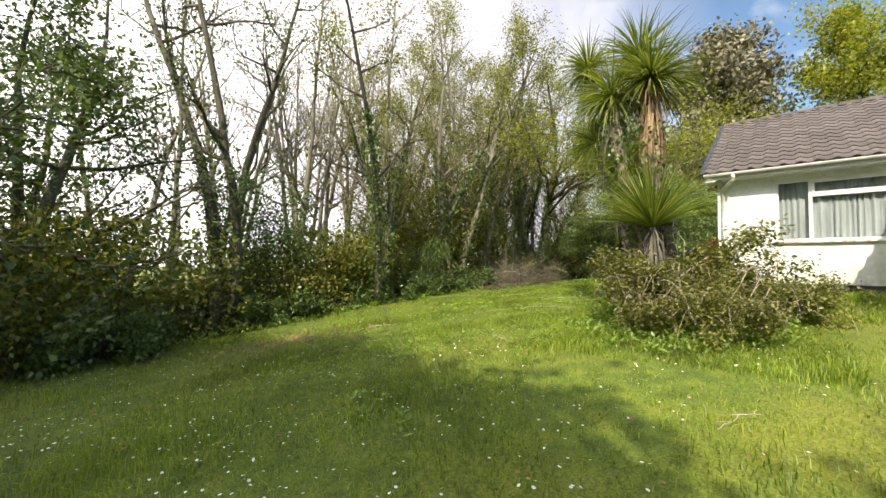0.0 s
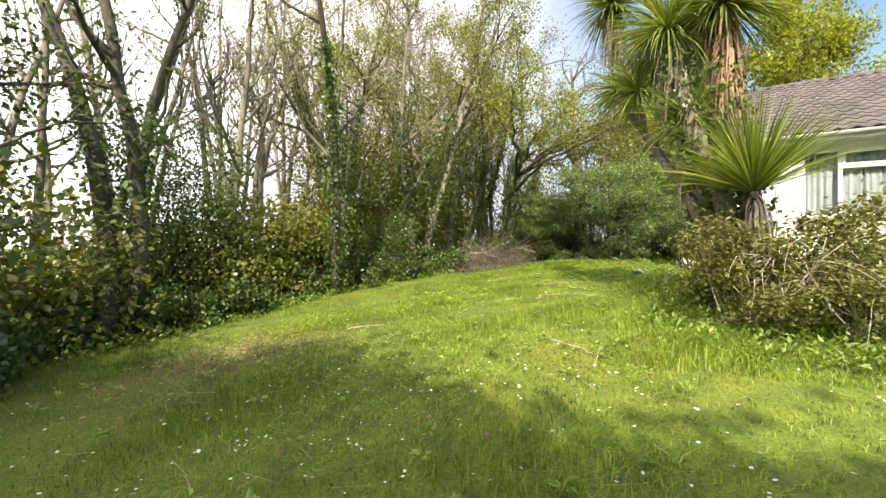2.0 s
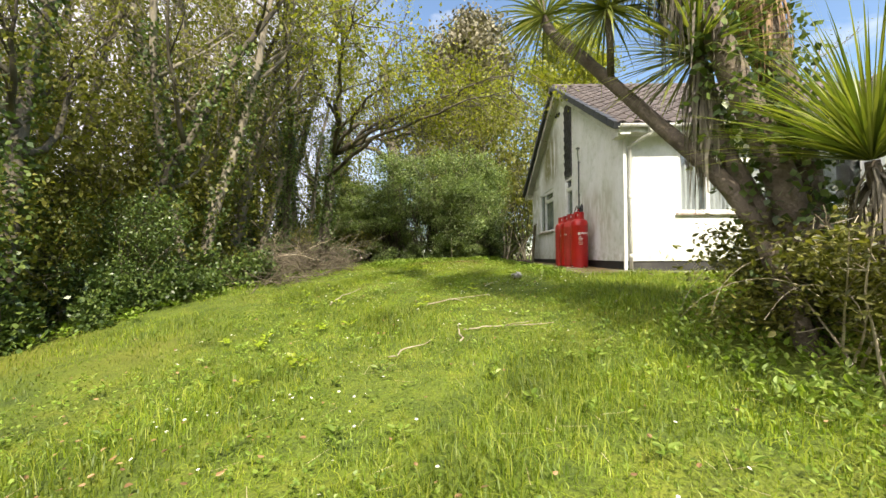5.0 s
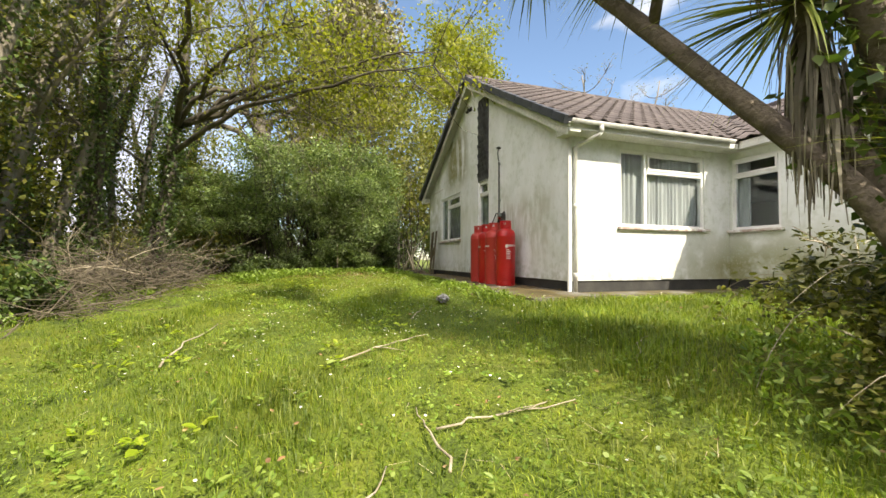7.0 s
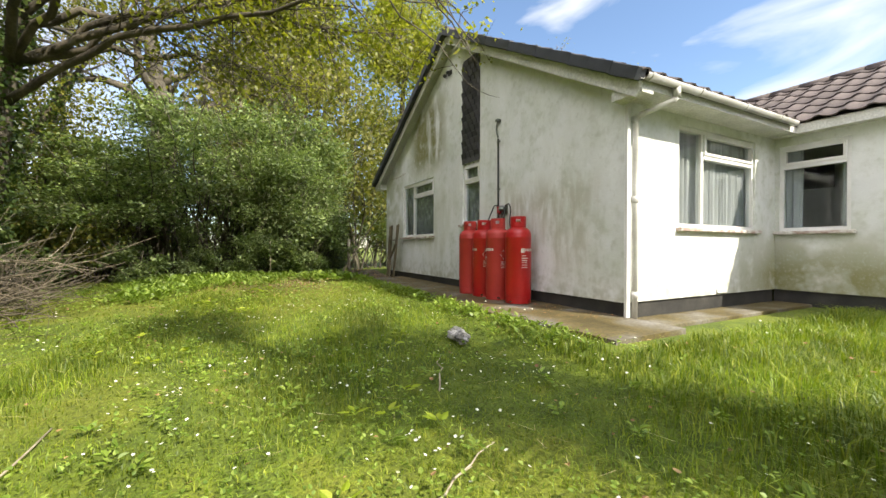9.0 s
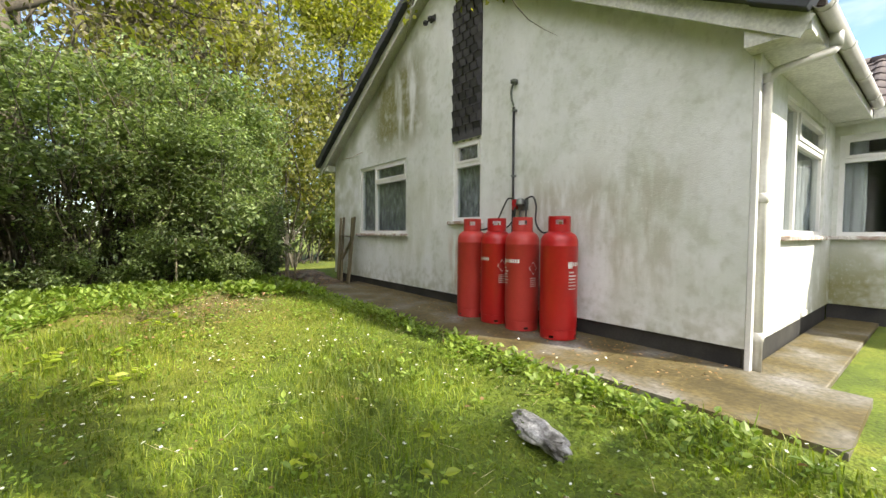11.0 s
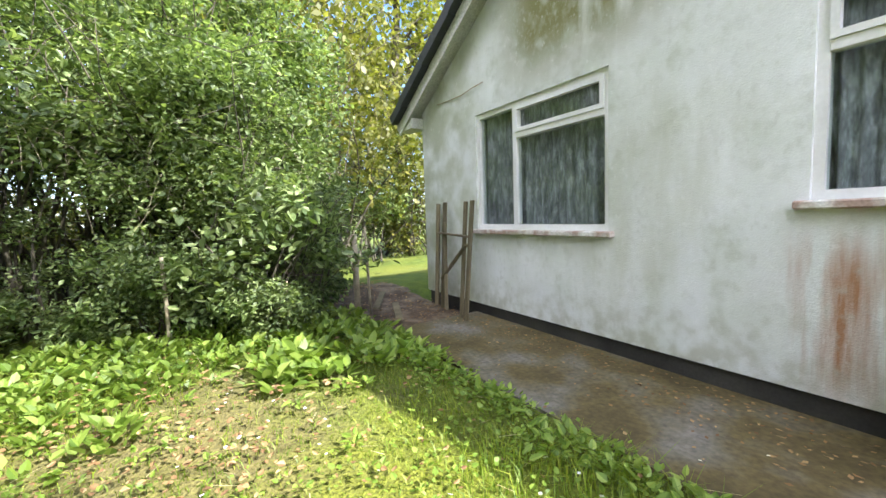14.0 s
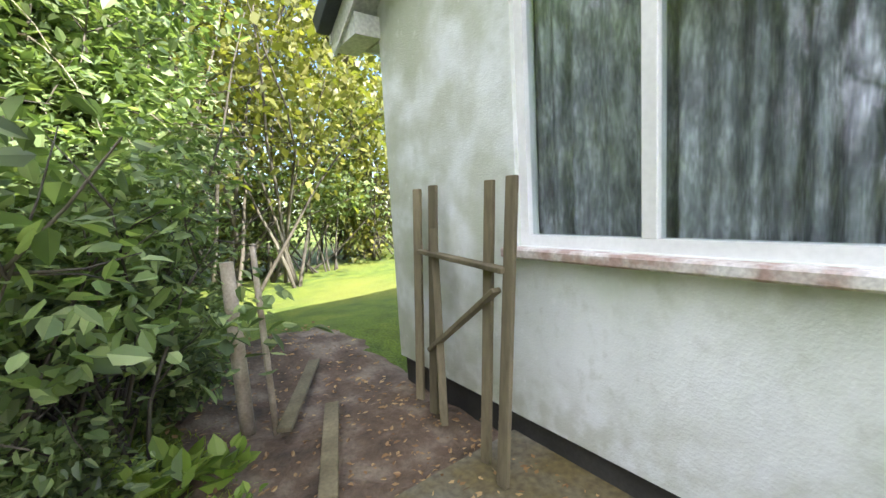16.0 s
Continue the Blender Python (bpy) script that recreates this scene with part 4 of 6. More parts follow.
        print_part("printed_mark", f0 - 0.30, f0 - 0.02, 0.735, 0.80, "white square mark printed on the body")
        # the maker's name as seven plain blocks
        for k in range(7):
            print_part("name_block", f0 + 0.01 + k * 0.155, f0 + 0.12 + k * 0.155, 0.757, 0.795)
        for i, (wd, hh) in enumerate(((0.34, 0.012), (0.52, 0.016), (0.46, 0.014), (0.5, 0.008), (0.55, 0.008), (0.5, 0.008))):
            zz = 0.70 - i * 0.034
            print_part("print_line", f0 - 0.25, f0 - 0.25 + wd, zz - hh, zz)
        # hazard diamond as an outline
        fd = f0 + 1.9
        bm = bmesh.new()
        for s0, s1 in (((0, 0.06), (0.3, 0)), ((0.3, 0), (0, -0.06)), ((0, -0.06), (-0.3, 0)), ((-0.3, 0), (0, 0.06))):
            pts = []
            for (aa, zz), g in ((s0, 1), (s1, 1), (s1, 0.86), (s0, 0.86)):
                t = fd + aa * g
                pts.append(bm.verts.new(((R + 0.0012) * math.cos(t), (R + 0.0012) * math.sin(t), 0.70 + zz * g * 1.2)))
            bm.faces.new(pts)
        bmesh.ops.remove_doubles(bm, verts=bm.verts[:], dist=0.0002)
        add("hazard_diamond", bm, M_PRINT, body, "white outlined hazard diamond")
        for i in range(5):
            print_part("print_line", fd - 0.22, fd + 0.22, 0.585 - i * 0.022, 0.592 - i * 0.022)
    return c


CYL_Z = 1.516
cylinder((16.02, 2.66, CYL_Z + 0.004), 40, M_FADED, "faded", 0)
cylinder((15.56, 2.66, CYL_Z), 0, M_RED, "bright", 0.80)
cylinder((15.11, 2.69, CYL_Z), 12, M_FADED, "faded", 0.86)
cylinder((14.60, 2.68, CYL_Z - 0.002), -30, M_RED, "bright", 3.5)

# regulator, vent pipe and hoses
reg = thing("gas_regulator", (15.42, 2.36, 3.0), "wall-mounted gas regulator with red box and black hoses", "gas regulator")
bm = bmesh.new()
box(bm, 15.32, 15.48, FACE_Y + 0.002, FACE_Y + 0.02, 2.94, 3.09, 0.004)
part("back_plate", bm, M_GREY, reg)
bm = bmesh.new()
box(bm, 15.475, 15.545, FACE_Y + 0.018, FACE_Y + 0.075, 2.95, 3.09, 0.01)
part("changeover_box", bm, M_RED, reg, "small red changeover box")
bm = bmesh.new()
lathe(bm, [(0.045, -0.03), (0.062, -0.02), (0.062, 0.0), (0.05, 0.012), (0.05, 0.05), (0.02, 0.06)], (15.385, FACE_Y + 0.085, 3.03), 20)
beam(bm, (15.32, FACE_Y + 0.06, 3.06), (15.46, FACE_Y + 0.06, 3.06), 0.03, 0.03, 0.004)
part("regulator_body", bm, M_GREY, reg, "grey-green domed regulator body")
bm = bmesh.new()
beam(bm, (15.42, FACE_Y + 0.05, 2.96), (15.42, FACE_Y + 0.05, 2.80), 0.025, 0.025, 0.003)
beam(bm, (15.36, FACE_Y + 0.05, 2.84), (15.48, FACE_Y + 0.05, 2.84), 0.02, 0.02, 0.003)
part("outlet_pipe", bm, M_GREY, reg)


def hose(pts):
    ps = [Vector(p) for p in pts]
    out = []
    for i in range(len(ps) - 1):
        p0, p1, p2, p3 = ps[max(i - 1, 0)], ps[i], ps[i + 1], ps[min(i + 2, len(ps) - 1)]
        for k in range(6):
            t = k / 6
            out.append(0.5 * ((2 * p1) + (p2 - p0) * t + (2 * p0 - 5 * p1 + 4 * p2 - p3) * t * t + (3 * p1 - p0 - 3 * p2 + p3) * t**3))
    out.append(ps[-1])
    tube_part("hose", out, 0.011, M_BLACK, reg, "black rubber hose", 8)


hose([(15.50, 2.39, 3.08), (15.60, 2.41, 3.10), (15.66, 2.44, 2.98), (15.72, 2.5, 2.80), (15.84, 2.57, 2.70), (15.96, 2.63, 2.69)])
hose([(15.47, 2.42, 2.98), (15.45, 2.46, 2.84), (15.47, 2.55, 2.73), (15.52, 2.63, 2.69)])
hose([(15.33, 2.40, 3.05), (15.28, 2.43, 2.95), (15.22, 2.5, 2.82), (15.12, 2.6, 2.72), (15.07, 2.66, 2.69)])
hose([(15.32, 2.39, 3.08), (15.20, 2.40, 3.10), (15.13, 2.42, 2.98), (15.10, 2.46, 2.78), (14.95, 2.53, 2.66), (14.75, 2.6, 2.67), (14.60, 2.64, 2.69)])
vent = thing("vent_pipe", (15.56, 2.36, 2.7), "thin dark vent pipe with capped top on the wall", "pipe")
tube_part("pipe", [(15.56, FACE_Y + 0.03, 1.75), (15.56, FACE_Y + 0.03, 3.0), (15.57, FACE_Y + 0.03, 4.30)], 0.016, M_BLACK, vent)
tube_part("hooked_end", [(15.57, FACE_Y + 0.03, 4.32), (15.60, FACE_Y + 0.035, 4.40), (15.61, FACE_Y + 0.04, 4.50), (15.58, FACE_Y + 0.045, 4.58), (15.54, FACE_Y + 0.045, 4.60)], 0.013, M_GREY, vent, "grey bent end piece")
bm = bmesh.new()
lathe(bm, [(0.02, -0.02), (0.05, -0.015), (0.05, 0.02), (0.03, 0.03)], (15.55, FACE_Y + 0.05, 4.615), 14)
part("cap", bm, M_GREY, vent)
for z in (2.2, 3.4, 4.25):
    bm = bmesh.new()
    box(bm, 15.53, 15.59, FACE_Y + 0.001, FACE_Y + 0.05, z - 0.012, z + 0.012, 0.003)
    part("clip", bm, M_GREY, vent)


# ---- leaning gate ----
def gate():
    g = thing("wooden_gate", (20.4, 2.5, 1.55), "weathered open-slatted wooden gate leaning on the wall", "gate")
    slats = [(20.84, 2.49, 20.88, 2.385, 2.98, 0.06), (20.62, 2.53, 20.66, 2.41, 2.99, 0.06), (20.46, 2.57, 20.64, 2.44, 2.72, 0.05), (20.04, 2.62, 20.06, 2.49, 2.975, 0.055), (19.86, 2.68, 19.87, 2.53, 2.98, 0.06)]
    for xb, yb, xt, yt, zt, w in slats:
        bm = bmesh.new()
        beam(bm, (xb, yb, 1.545), (xt, yt, zt), w, 0.03, 0.004)
        part("slat", bm, M_GATE, g)
    for (a, b, w) in (((20.80, 2.44, 2.57), (19.88, 2.585, 2.55), 0.06), ((20.66, 2.50, 1.95), (19.95, 2.58, 2.45), 0.055)):
        bm = bmesh.new()
        beam(bm, a, b, w, 0.026, 0.004)
        part("rail", bm, M_GATE, g)


gate()


# ---- plants: helpers ----
def quads_mesh(name, corners, mat):
    """A mesh of separate quads from an array (n, 4, 3)."""
    n = len(corners)
    me = bpy.data.meshes.new(name)
    me.vertices.add(n * 4)
    me.vertices.foreach_set("co", np.ascontiguousarray(corners, dtype=np.float32).ravel())
    me.loops.add(n * 4)
    me.loops.foreach_set("vertex_index", np.arange(n * 4, dtype=np.int32))
    me.polygons.add(n)
    me.polygons.foreach_set("loop_start", np.arange(0, n * 4, 4, dtype=np.int32))
    me.update(calc_edges=True)
    me.materials.append(mat)
    return me


def unit(v):
    return v / np.maximum(np.linalg.norm(v, axis=-1, keepdims=True), 1e-9)


def leaf_quads(rng, at, size, width=0.6, droop=0.2, spread=0.35):
    """Kite-shaped leaves at the given points, turned at random and hanging a little."""
    n = len(at)
    d = unit(rng.normal(size=(n, 3)) + np.array([0, 0, -droop]))
    up = unit(rng.normal(size=(n, 3)) * 0.75 + np.array([0, 0, 1.0]))
    side = unit(np.cross(d, up))
    s = size * (1 + spread * rng.uniform(-1, 1, (n, 1)))
    bend = np.cross(side, d) * s * rng.uniform(-0.18, 0.18, (n, 1))
    return np.stack([at, at + d * s * 0.42 + side * s * width * 0.5 + bend, at + d * s, at + d * s * 0.42 - side * s * width * 0.5 + bend], 1)


def oval_leaves(rng, at, d, up, size, width):
    """Pointed oval leaves of two halves folded along the midrib: an array (2n, 4, 3)."""
    side = unit(np.cross(d, up))
    nor = unit(np.cross(side, d))
    n = len(at)
    sag = rng.uniform(0.0, 0.22, (n, 1))
    tip = at + d * size - nor * size * sag
    keel = nor * size * rng.uniform(-0.10, 0.16, (n, 1))
    half = side * size * width * 0.5
    l1, l2 = at + d * size * 0.28 + half * 0.92 + keel, at + d * size * 0.66 + half * 0.78 + keel - nor * size * sag * 0.4
    r1, r2 = at + d * size * 0.28 - half * 0.92 + keel, at + d * size * 0.66 - half * 0.78 + keel - nor * size * sag * 0.4
    both = np.stack([np.stack([at, l1, l2, tip], 1), np.stack([at, tip, r2, r1], 1)], 1)
    return both.reshape(-1, 4, 3)


def fine_leaves(rng, at, size, width=0.6, droop=0.2):
    n = len(at)
    d = unit(rng.normal(size=(n, 3)) * np.array([1, 1, 0.5]) + np.array([0, 0, -droop]))
    up = unit(rng.normal(size=(n, 3)) * 0.45 + np.array([0, 0, 1.0]))
    return oval_leaves(rng, at, d, up, size * rng.uniform(0.6, 1.3, (n, 1)), width)


def wander(rng, start, way, length, steps, bend, lift=0.0):
    """A crooked line of points."""
    p, d = np.array(start, float), unit(np.array(way, float))
    out = [p.copy()]
    for _ in range(steps):
        d = unit(d + rng.normal(size=3) * bend + np.array([0, 0, lift]))
        p = p + d * (length / steps)
        out.append(p.copy())
    return np.array(out)


class Wood:
    """Collects tubes into one mesh."""

    def __init__(self):
        self.vs, self.fs = [], []

    def tube(self, pts, r0, r1, sides):
        radii = np.linspace(r0, r1, len(pts))
        v, f = tube_arrays(pts, list(radii), sides, len(self.vs))
        self.vs += v
        self.fs += f

    def mesh(self, name, mat):
        return mesh_of(name, self.vs, self.fs, mat, True)


def tree(name, seed, label, category, height, radius, stems=1, limbs=10, first=0.35, reach=0.32, leaves=5000, leaf=0.10, leaf_mat=None,
         ivy=0, ivy_to=0.55, bark=None, bend=0.06, limb_bend=0.16, limb_lift=0.06, leaf_scatter=0.25, leaf_low=0.0, group="", twigs=5, lean=(0, 0), open_stem=0.25, extra=()):
    """A tree at the origin: stems, limbs, boughs and twigs, with leaves gathered on the twigs and ivy on the stems."""
    rng = np.random.default_rng(seed)
    t = thing(name, (0, 0, 0), label, category, group)
    trunk, boughs, hold, climb = Wood(), Wood(), [], []
    for s in range(stems):
        a = 2 * math.pi * s / stems + rng.uniform(0, 1)
        tilt = open_stem if stems > 1 else 0.03
        h = height * rng.uniform(0.8, 1.0) if s else height
        r = radius * (rng.uniform(0.6, 0.95) if s else 1.0)
        way = (math.cos(a) * tilt + lean[0], math.sin(a) * tilt + lean[1], 1)
        off = (math.cos(a) * radius * 0.8, math.sin(a) * radius * 0.8, -0.3) if stems > 1 else (0, 0, -0.3)
        line = wander(rng, off, way, h, 14, bend, 0.03)
        trunk.tube([line[0], line[0] * 0.7 + line[1] * 0.3], r * 1.5, r * 1.05, 9)
        trunk.tube(line, r * 1.05, r * 0.12, 9)
        for f in rng.uniform(0.0, ivy_to, ivy // max(stems, 1)):
            k = f * 14
            i = min(int(k), 13)
            p = line[i] + (line[i + 1] - line[i]) * (k - i)
            rr = r * (1.05 - 0.9 * f) + abs(rng.normal()) * 0.13 * (1 - 0.5 * f)
            aa = rng.uniform(0, 2 * math.pi)
            climb.append(p + np.array([math.cos(aa) * rr, math.sin(aa) * rr, 0]))
        for _ in range(limbs):
            f = first + (0.97 - first) * rng.uniform() ** 0.8
            k = f * 14
            i = min(int(k), 13)
            p = line[i] + (line[i + 1] - line[i]) * (k - i)
            aa = rng.uniform(0, 2 * math.pi)
            ln = height * reach * (1.15 - 0.75 * f) * rng.uniform(0.7, 1.25)
            rl = r * (1.05 - 0.9 * f) * 0.5 + 0.008
            limb = wander(rng, p, (math.cos(aa), math.sin(aa), rng.uniform(0.15, 0.9)), ln, 8, limb_bend, limb_lift)
            boughs.tube(limb, rl, 0.008, 5)
            for _ in range(twigs):
                j = rng.integers(2, 8)
                bw = unit(limb[j] - limb[j - 1]) + rng.normal(size=3) * 0.6
                bough = wander(rng, limb[j], bw, ln * rng.uniform(0.25, 0.5), 5, limb_bend * 1.2, limb_lift)
                boughs.tube(bough[[0, 2, 3, 5]], max(0.006, rl * 0.35), 0.004, 3)
                hold.append(bough[2:])
                for _ in range(3):
                    m = rng.integers(1, 6)
                    tw = wander(rng, bough[m], unit(bough[m] - bough[m - 1]) + rng.normal(size=3) * 0.7, ln * rng.uniform(0.1, 0.2), 3, 0.2, limb_lift)
                    boughs.tube(tw[[0, 1, 3]], 0.006, 0.0025, 3)
                    hold.append(tw[1:])
    for tx, ty, tz in extra:
        i = int(np.argmin(np.abs(line[:, 2] - tz * 0.8)))
        p, q = line[i], np.array([tx, ty, tz])
        k = np.linspace(0, 1, 13)[:, None]
        limb = p + (q - p) * k + np.array([0, 0, 1.0]) * np.sin(k * math.pi) * 0.5 + rng.normal(size=(13, 3)) * 0.10 * np.sin(k * math.pi)
        boughs.tube(limb, radius * 0.38, 0.01, 6)
        for _ in range(26):
            j = rng.integers(4, 13)
            bough = wander(rng, limb[j], unit(limb[j] - limb[j - 1]) + rng.normal(size=3) * 0.8, rng.uniform(0.8, 1.8), 5, 0.16, -0.03)
            boughs.tube(bough, 0.014, 0.004, 4)
            hold += [bough[1:], bough[2:], bough[2:]]
            for _ in range(3):
                m = rng.integers(1, 6)
                tw = wander(rng, bough[m], rng.normal(size=3), 0.5, 3, 0.2, -0.04)
                boughs.tube(tw, 0.006, 0.0025, 3)
                hold += [tw[1:], tw[1:]]
    bark = bark or M_BARK
    mesh_part("trunk", trunk.mesh("trunk", bark), t)
    tagged(mesh_part("branchwork", boughs.mesh("branchwork", bark), t), kind="stuff")
    hold = np.concatenate(hold)
    if leaf_low:
        hold = hold[hold[:, 2] > leaf_low]
    if leaves:
        at = hold[rng.integers(0, len(hold), leaves)] + rng.normal(size=(leaves, 3)) * leaf_scatter
        mesh_part("crown", quads_mesh("crown", leaf_quads(rng, at, leaf), leaf_mat), t)
    if climb:
        climb = np.array(climb)
        mesh_part("ivy", quads_mesh("ivy", leaf_quads(rng, climb, 0.085, 0.8, 0.6), L_IVY), t, "dark glossy ivy climbing the trunk")
    return t


def shrub(name, seed, label, category, wide, high, leaves, leaf, mat, lobes=9, low=0.1, stems=10, group="", stem_mat=None, width=0.6, shell=0.55, fine=False, canes=0):
    """A shrub at the origin: stems from the ground and uneven lobes of leaves."""
    rng = np.random.default_rng(seed)
    t = thing(name, (0, 0, 0), label, category, group)
    centres = []
    for _ in range(lobes):
        a, d = rng.uniform(0, 2 * math.pi), wide * 0.5 * math.sqrt(rng.uniform(0, 1)) * 0.8
        z = high * (low + (0.95 - low) * rng.uniform(0.1, 0.85))
        centres.append((d * math.cos(a), d * math.sin(a), z, (rng.uniform(0.16, 0.30) if lobes < 30 else rng.uniform(0.08, 0.18)) * min(wide, high)))
    centres = np.array(centres)
    wood = Wood()
    for k in range(stems):
        c = centres[k % lobes]
        a = rng.uniform(0, 2 * math.pi)
        base = np.array([math.cos(a) * wide * 0.14, math.sin(a) * wide * 0.14, -0.1])
        line = wander(rng, base, c[:3] - base, np.linalg.norm(c[:3] - base) * 1.1, 7, 0.12, 0.02)
        wood.tube(line, 0.009 + 0.003 * high, 0.004, 5)
        for _ in range(4):
            j = rng.integers(3, 8)
            wood.tube(wander(rng, line[j], rng.normal(size=3) + np.array([0, 0, 0.5]), c[3] * 1.3, 2, 0.25), 0.007, 0.003, 3)
    tagged(mesh_part("stemwork", wood.mesh("stemwork", stem_mat or M_BARK), t), kind="stuff")
    pick = rng.choice(lobes, leaves, p=centres[:, 3] ** 2 / (centres[:, 3] ** 2).sum())
    d = unit(rng.normal(size=(leaves, 3)))
    rad = centres[pick, 3][:, None] * (shell + (1.12 - shell) * rng.uniform(0, 1, (leaves, 1)) ** 0.6)
    rad *= 1 + 0.22 * np.sin(d[:, :1] * 7 + pick[:, None]) * np.cos(d[:, 1:2] * 6)
    at = centres[pick, :3] + d * rad * np.array([1.1, 1.1, 0.62 if fine else 1.0])
    arcs = []
    for _ in range(canes):
        a = rng.uniform(0, 2 * math.pi)
        cane = wander(rng, (math.cos(a) * wide * 0.2, math.sin(a) * wide * 0.2, high * 0.4), (math.cos(a), math.sin(a), rng.uniform(0.5, 2.0)), wide * rng.uniform(0.25, 0.5), 9, 0.07, -0.26)
        v, f = tube_arrays(cane, list(np.linspace(0.0045, 0.0015, 10)), 4)
        arcs.append((v, f))
        at = np.concatenate([at, cane[rng.integers(1, 10, 30)] + rng.normal(size=(30, 3)) * 0.045])
    if arcs:
        vv, ff = [], []
        for v, f in arcs:
            ff += [tuple(i + len(vv) for i in q) for q in f]
            vv += v
        tagged(mesh_part("cane_tangle", mesh_of("cane_tangle", vv, ff, M_STICK), t), kind="stuff")
    at = at[at[:, 2] > 0.02]
    at += rng.normal(size=at.shape) * 0.05
    mesh_part("foliage", quads_mesh("foliage", (fine_leaves if fine else leaf_quads)(rng, at, leaf, width), mat), t)
    return t


def stand(t, x, y, turn=0.0, size=1.0, sink=0.0, tall=None):
    t.matrix_basis = Matrix.LocRotScale((x, y, float(ground_z(x, y)) - sink), Euler((0, 0, radians(turn))), (size, size, tall or size))
    return t


def again(t, x, y, turn=0.0, size=1.0, sink=0.0, tall=None):
    m = Matrix.LocRotScale((x, y, float(ground_z(x, y)) - sink), Euler((0, 0, radians(turn))), (size, size, tall or size))
    c = copy_thing(t, m)
    c.matrix_basis = m
    return c


# ---- trees along the field side ----
ROW = "trees along the hedge"
ivy_a = stand(tree("ivy_clad_tree", 11, "tall slender ivy-clad tree with sparse spring leaves", "tree", 12.5, 0.15, 2, 10, 0.22, 0.26, 8500, 0.085, L_TREE, 3800, 0.6, M_BARK, 0.05, 0.15, 0.10, 0.22, group=ROW), 10.26, 11.95, 20)
ivy_b = stand(tree("ivy_clad_tree", 12, "tall forked tree with ivy and thin upright branches", "tree", 13.5, 0.17, 3, 9, 0.20, 0.24, 9000, 0.08, L_TREE, 4200, 0.5, M_PALE, 0.045, 0.13, 0.14, 0.2, group=ROW, open_stem=0.16), 14.3, 11.8, 70)
bare_a = stand(tree("bare_tree", 13, "slender bare pale-barked tree with fine upright twigs", "tree", 12.0, 0.12, 2, 11, 0.28, 0.25, 900, 0.06, L_TREE, 300, 0.3, M_PALE, 0.05, 0.12, 0.16, 0.2, group=ROW, twigs=6), 10.2, 15.0, 0)
dark_a = stand(tree("dark_trunked_tree", 14, "dark leaning double-trunked tree with thin side branches", "tree", 11.5, 0.15, 2, 9, 0.30, 0.26, 2600, 0.08, L_DARK, 900, 0.4, M_BARK, 0.07, 0.15, 0.08, 0.25, group=ROW, open_stem=0.12), 5.2, 12.2, 100, 1.15)
syc = stand(tree("sycamore", 15, "dense dark-leaved sycamore overhanging the hedge", "tree", 9.5, 0.16, 2, 14, 0.16, 0.34, 12500, 0.11, L_DARK, 400, 0.3, M_BARK, 0.06, 0.16, 0.0, 0.3, group=ROW), 0.9, 12.3, 0)
again(syc, -1.8, 12.6, 130, 1.05)
again(syc, 2.0, 14.8, 220, 0.95)
again(dark_a, 6.4, 15.4, 250, 1.1)
again(bare_a, 7.6, 13.4, 200, 0.9)
again(bare_a, 9.6, 16.6, 140, 1.0)
again(bare_a, 7.0, 16.0, 60, 0.95)
again(ivy_a, 12.4, 12.6, 115, 1.04)
again(bare_a, 11.6, 14.4, 190, 1.0)
again(ivy_b, 16.4, 12.4, 300, 0.98)
again(ivy_a, 15.6, 13.6, 290, 1.0)
again(bare_a, 13.4, 14.8, 250, 1.05)
again(ivy_b, 18.2, 12.2, 40, 0.9)
again(ivy_a, 19.8, 12.0, 10, 0.95)
again(bare_a, 17.6, 14.6, 30, 1.0)
again(ivy_b, 21.6, 12.0, 150, 0.92)
again(bare_a, 20.6, 14.4, 330, 1.0)
again(ivy_a, 23.4, 12.6, 80, 0.9)
again(bare_a, 23.6, 15.0, 110, 1.0)
again(ivy_b, 26.5, 12.0, 220, 0.9)
# the second and third rows, farther into the field side
for x, y, k, turn, size in ((8.9, 14.6, bare_a, 20, 0.95), (8.0, 18.2, bare_a, 75, 1.05), (10.8, 18.0, bare_a, 260, 1.1), (12.9, 17.0, bare_a, 10, 1.15), (14.9, 16.4, ivy_b, 140, 1.0), (16.8, 16.2, bare_a, 230, 1.05), (19.0, 15.8, ivy_b, 330, 1.0), (21.4, 16.0, ivy_a, 160, 1.05), (15.2, 19.6, bare_a, 50, 1.1), (18.4, 18.8, ivy_b, 95, 1.1), (5.2, 17.6, bare_a, 200, 1.0), (3.6, 16.6, bare_a, 290, 1.0), (22.4, 13.8, ivy_a, 45, 1.0), (24.6, 15.4, ivy_b, 270, 1.0)):
    again(k, x, y, turn, size)
oak = stand(tree("oak", 21, "old oak with thick crooked limbs and ivy", "tree", 12.0, 0.48, 1, 13, 0.38, 0.44, 2600, 0.08, L_TREE, 900, 0.5, M_BARK, 0.08, 0.30, 0.02, 0.3, twigs=6), 24.8, 8.9, 0)
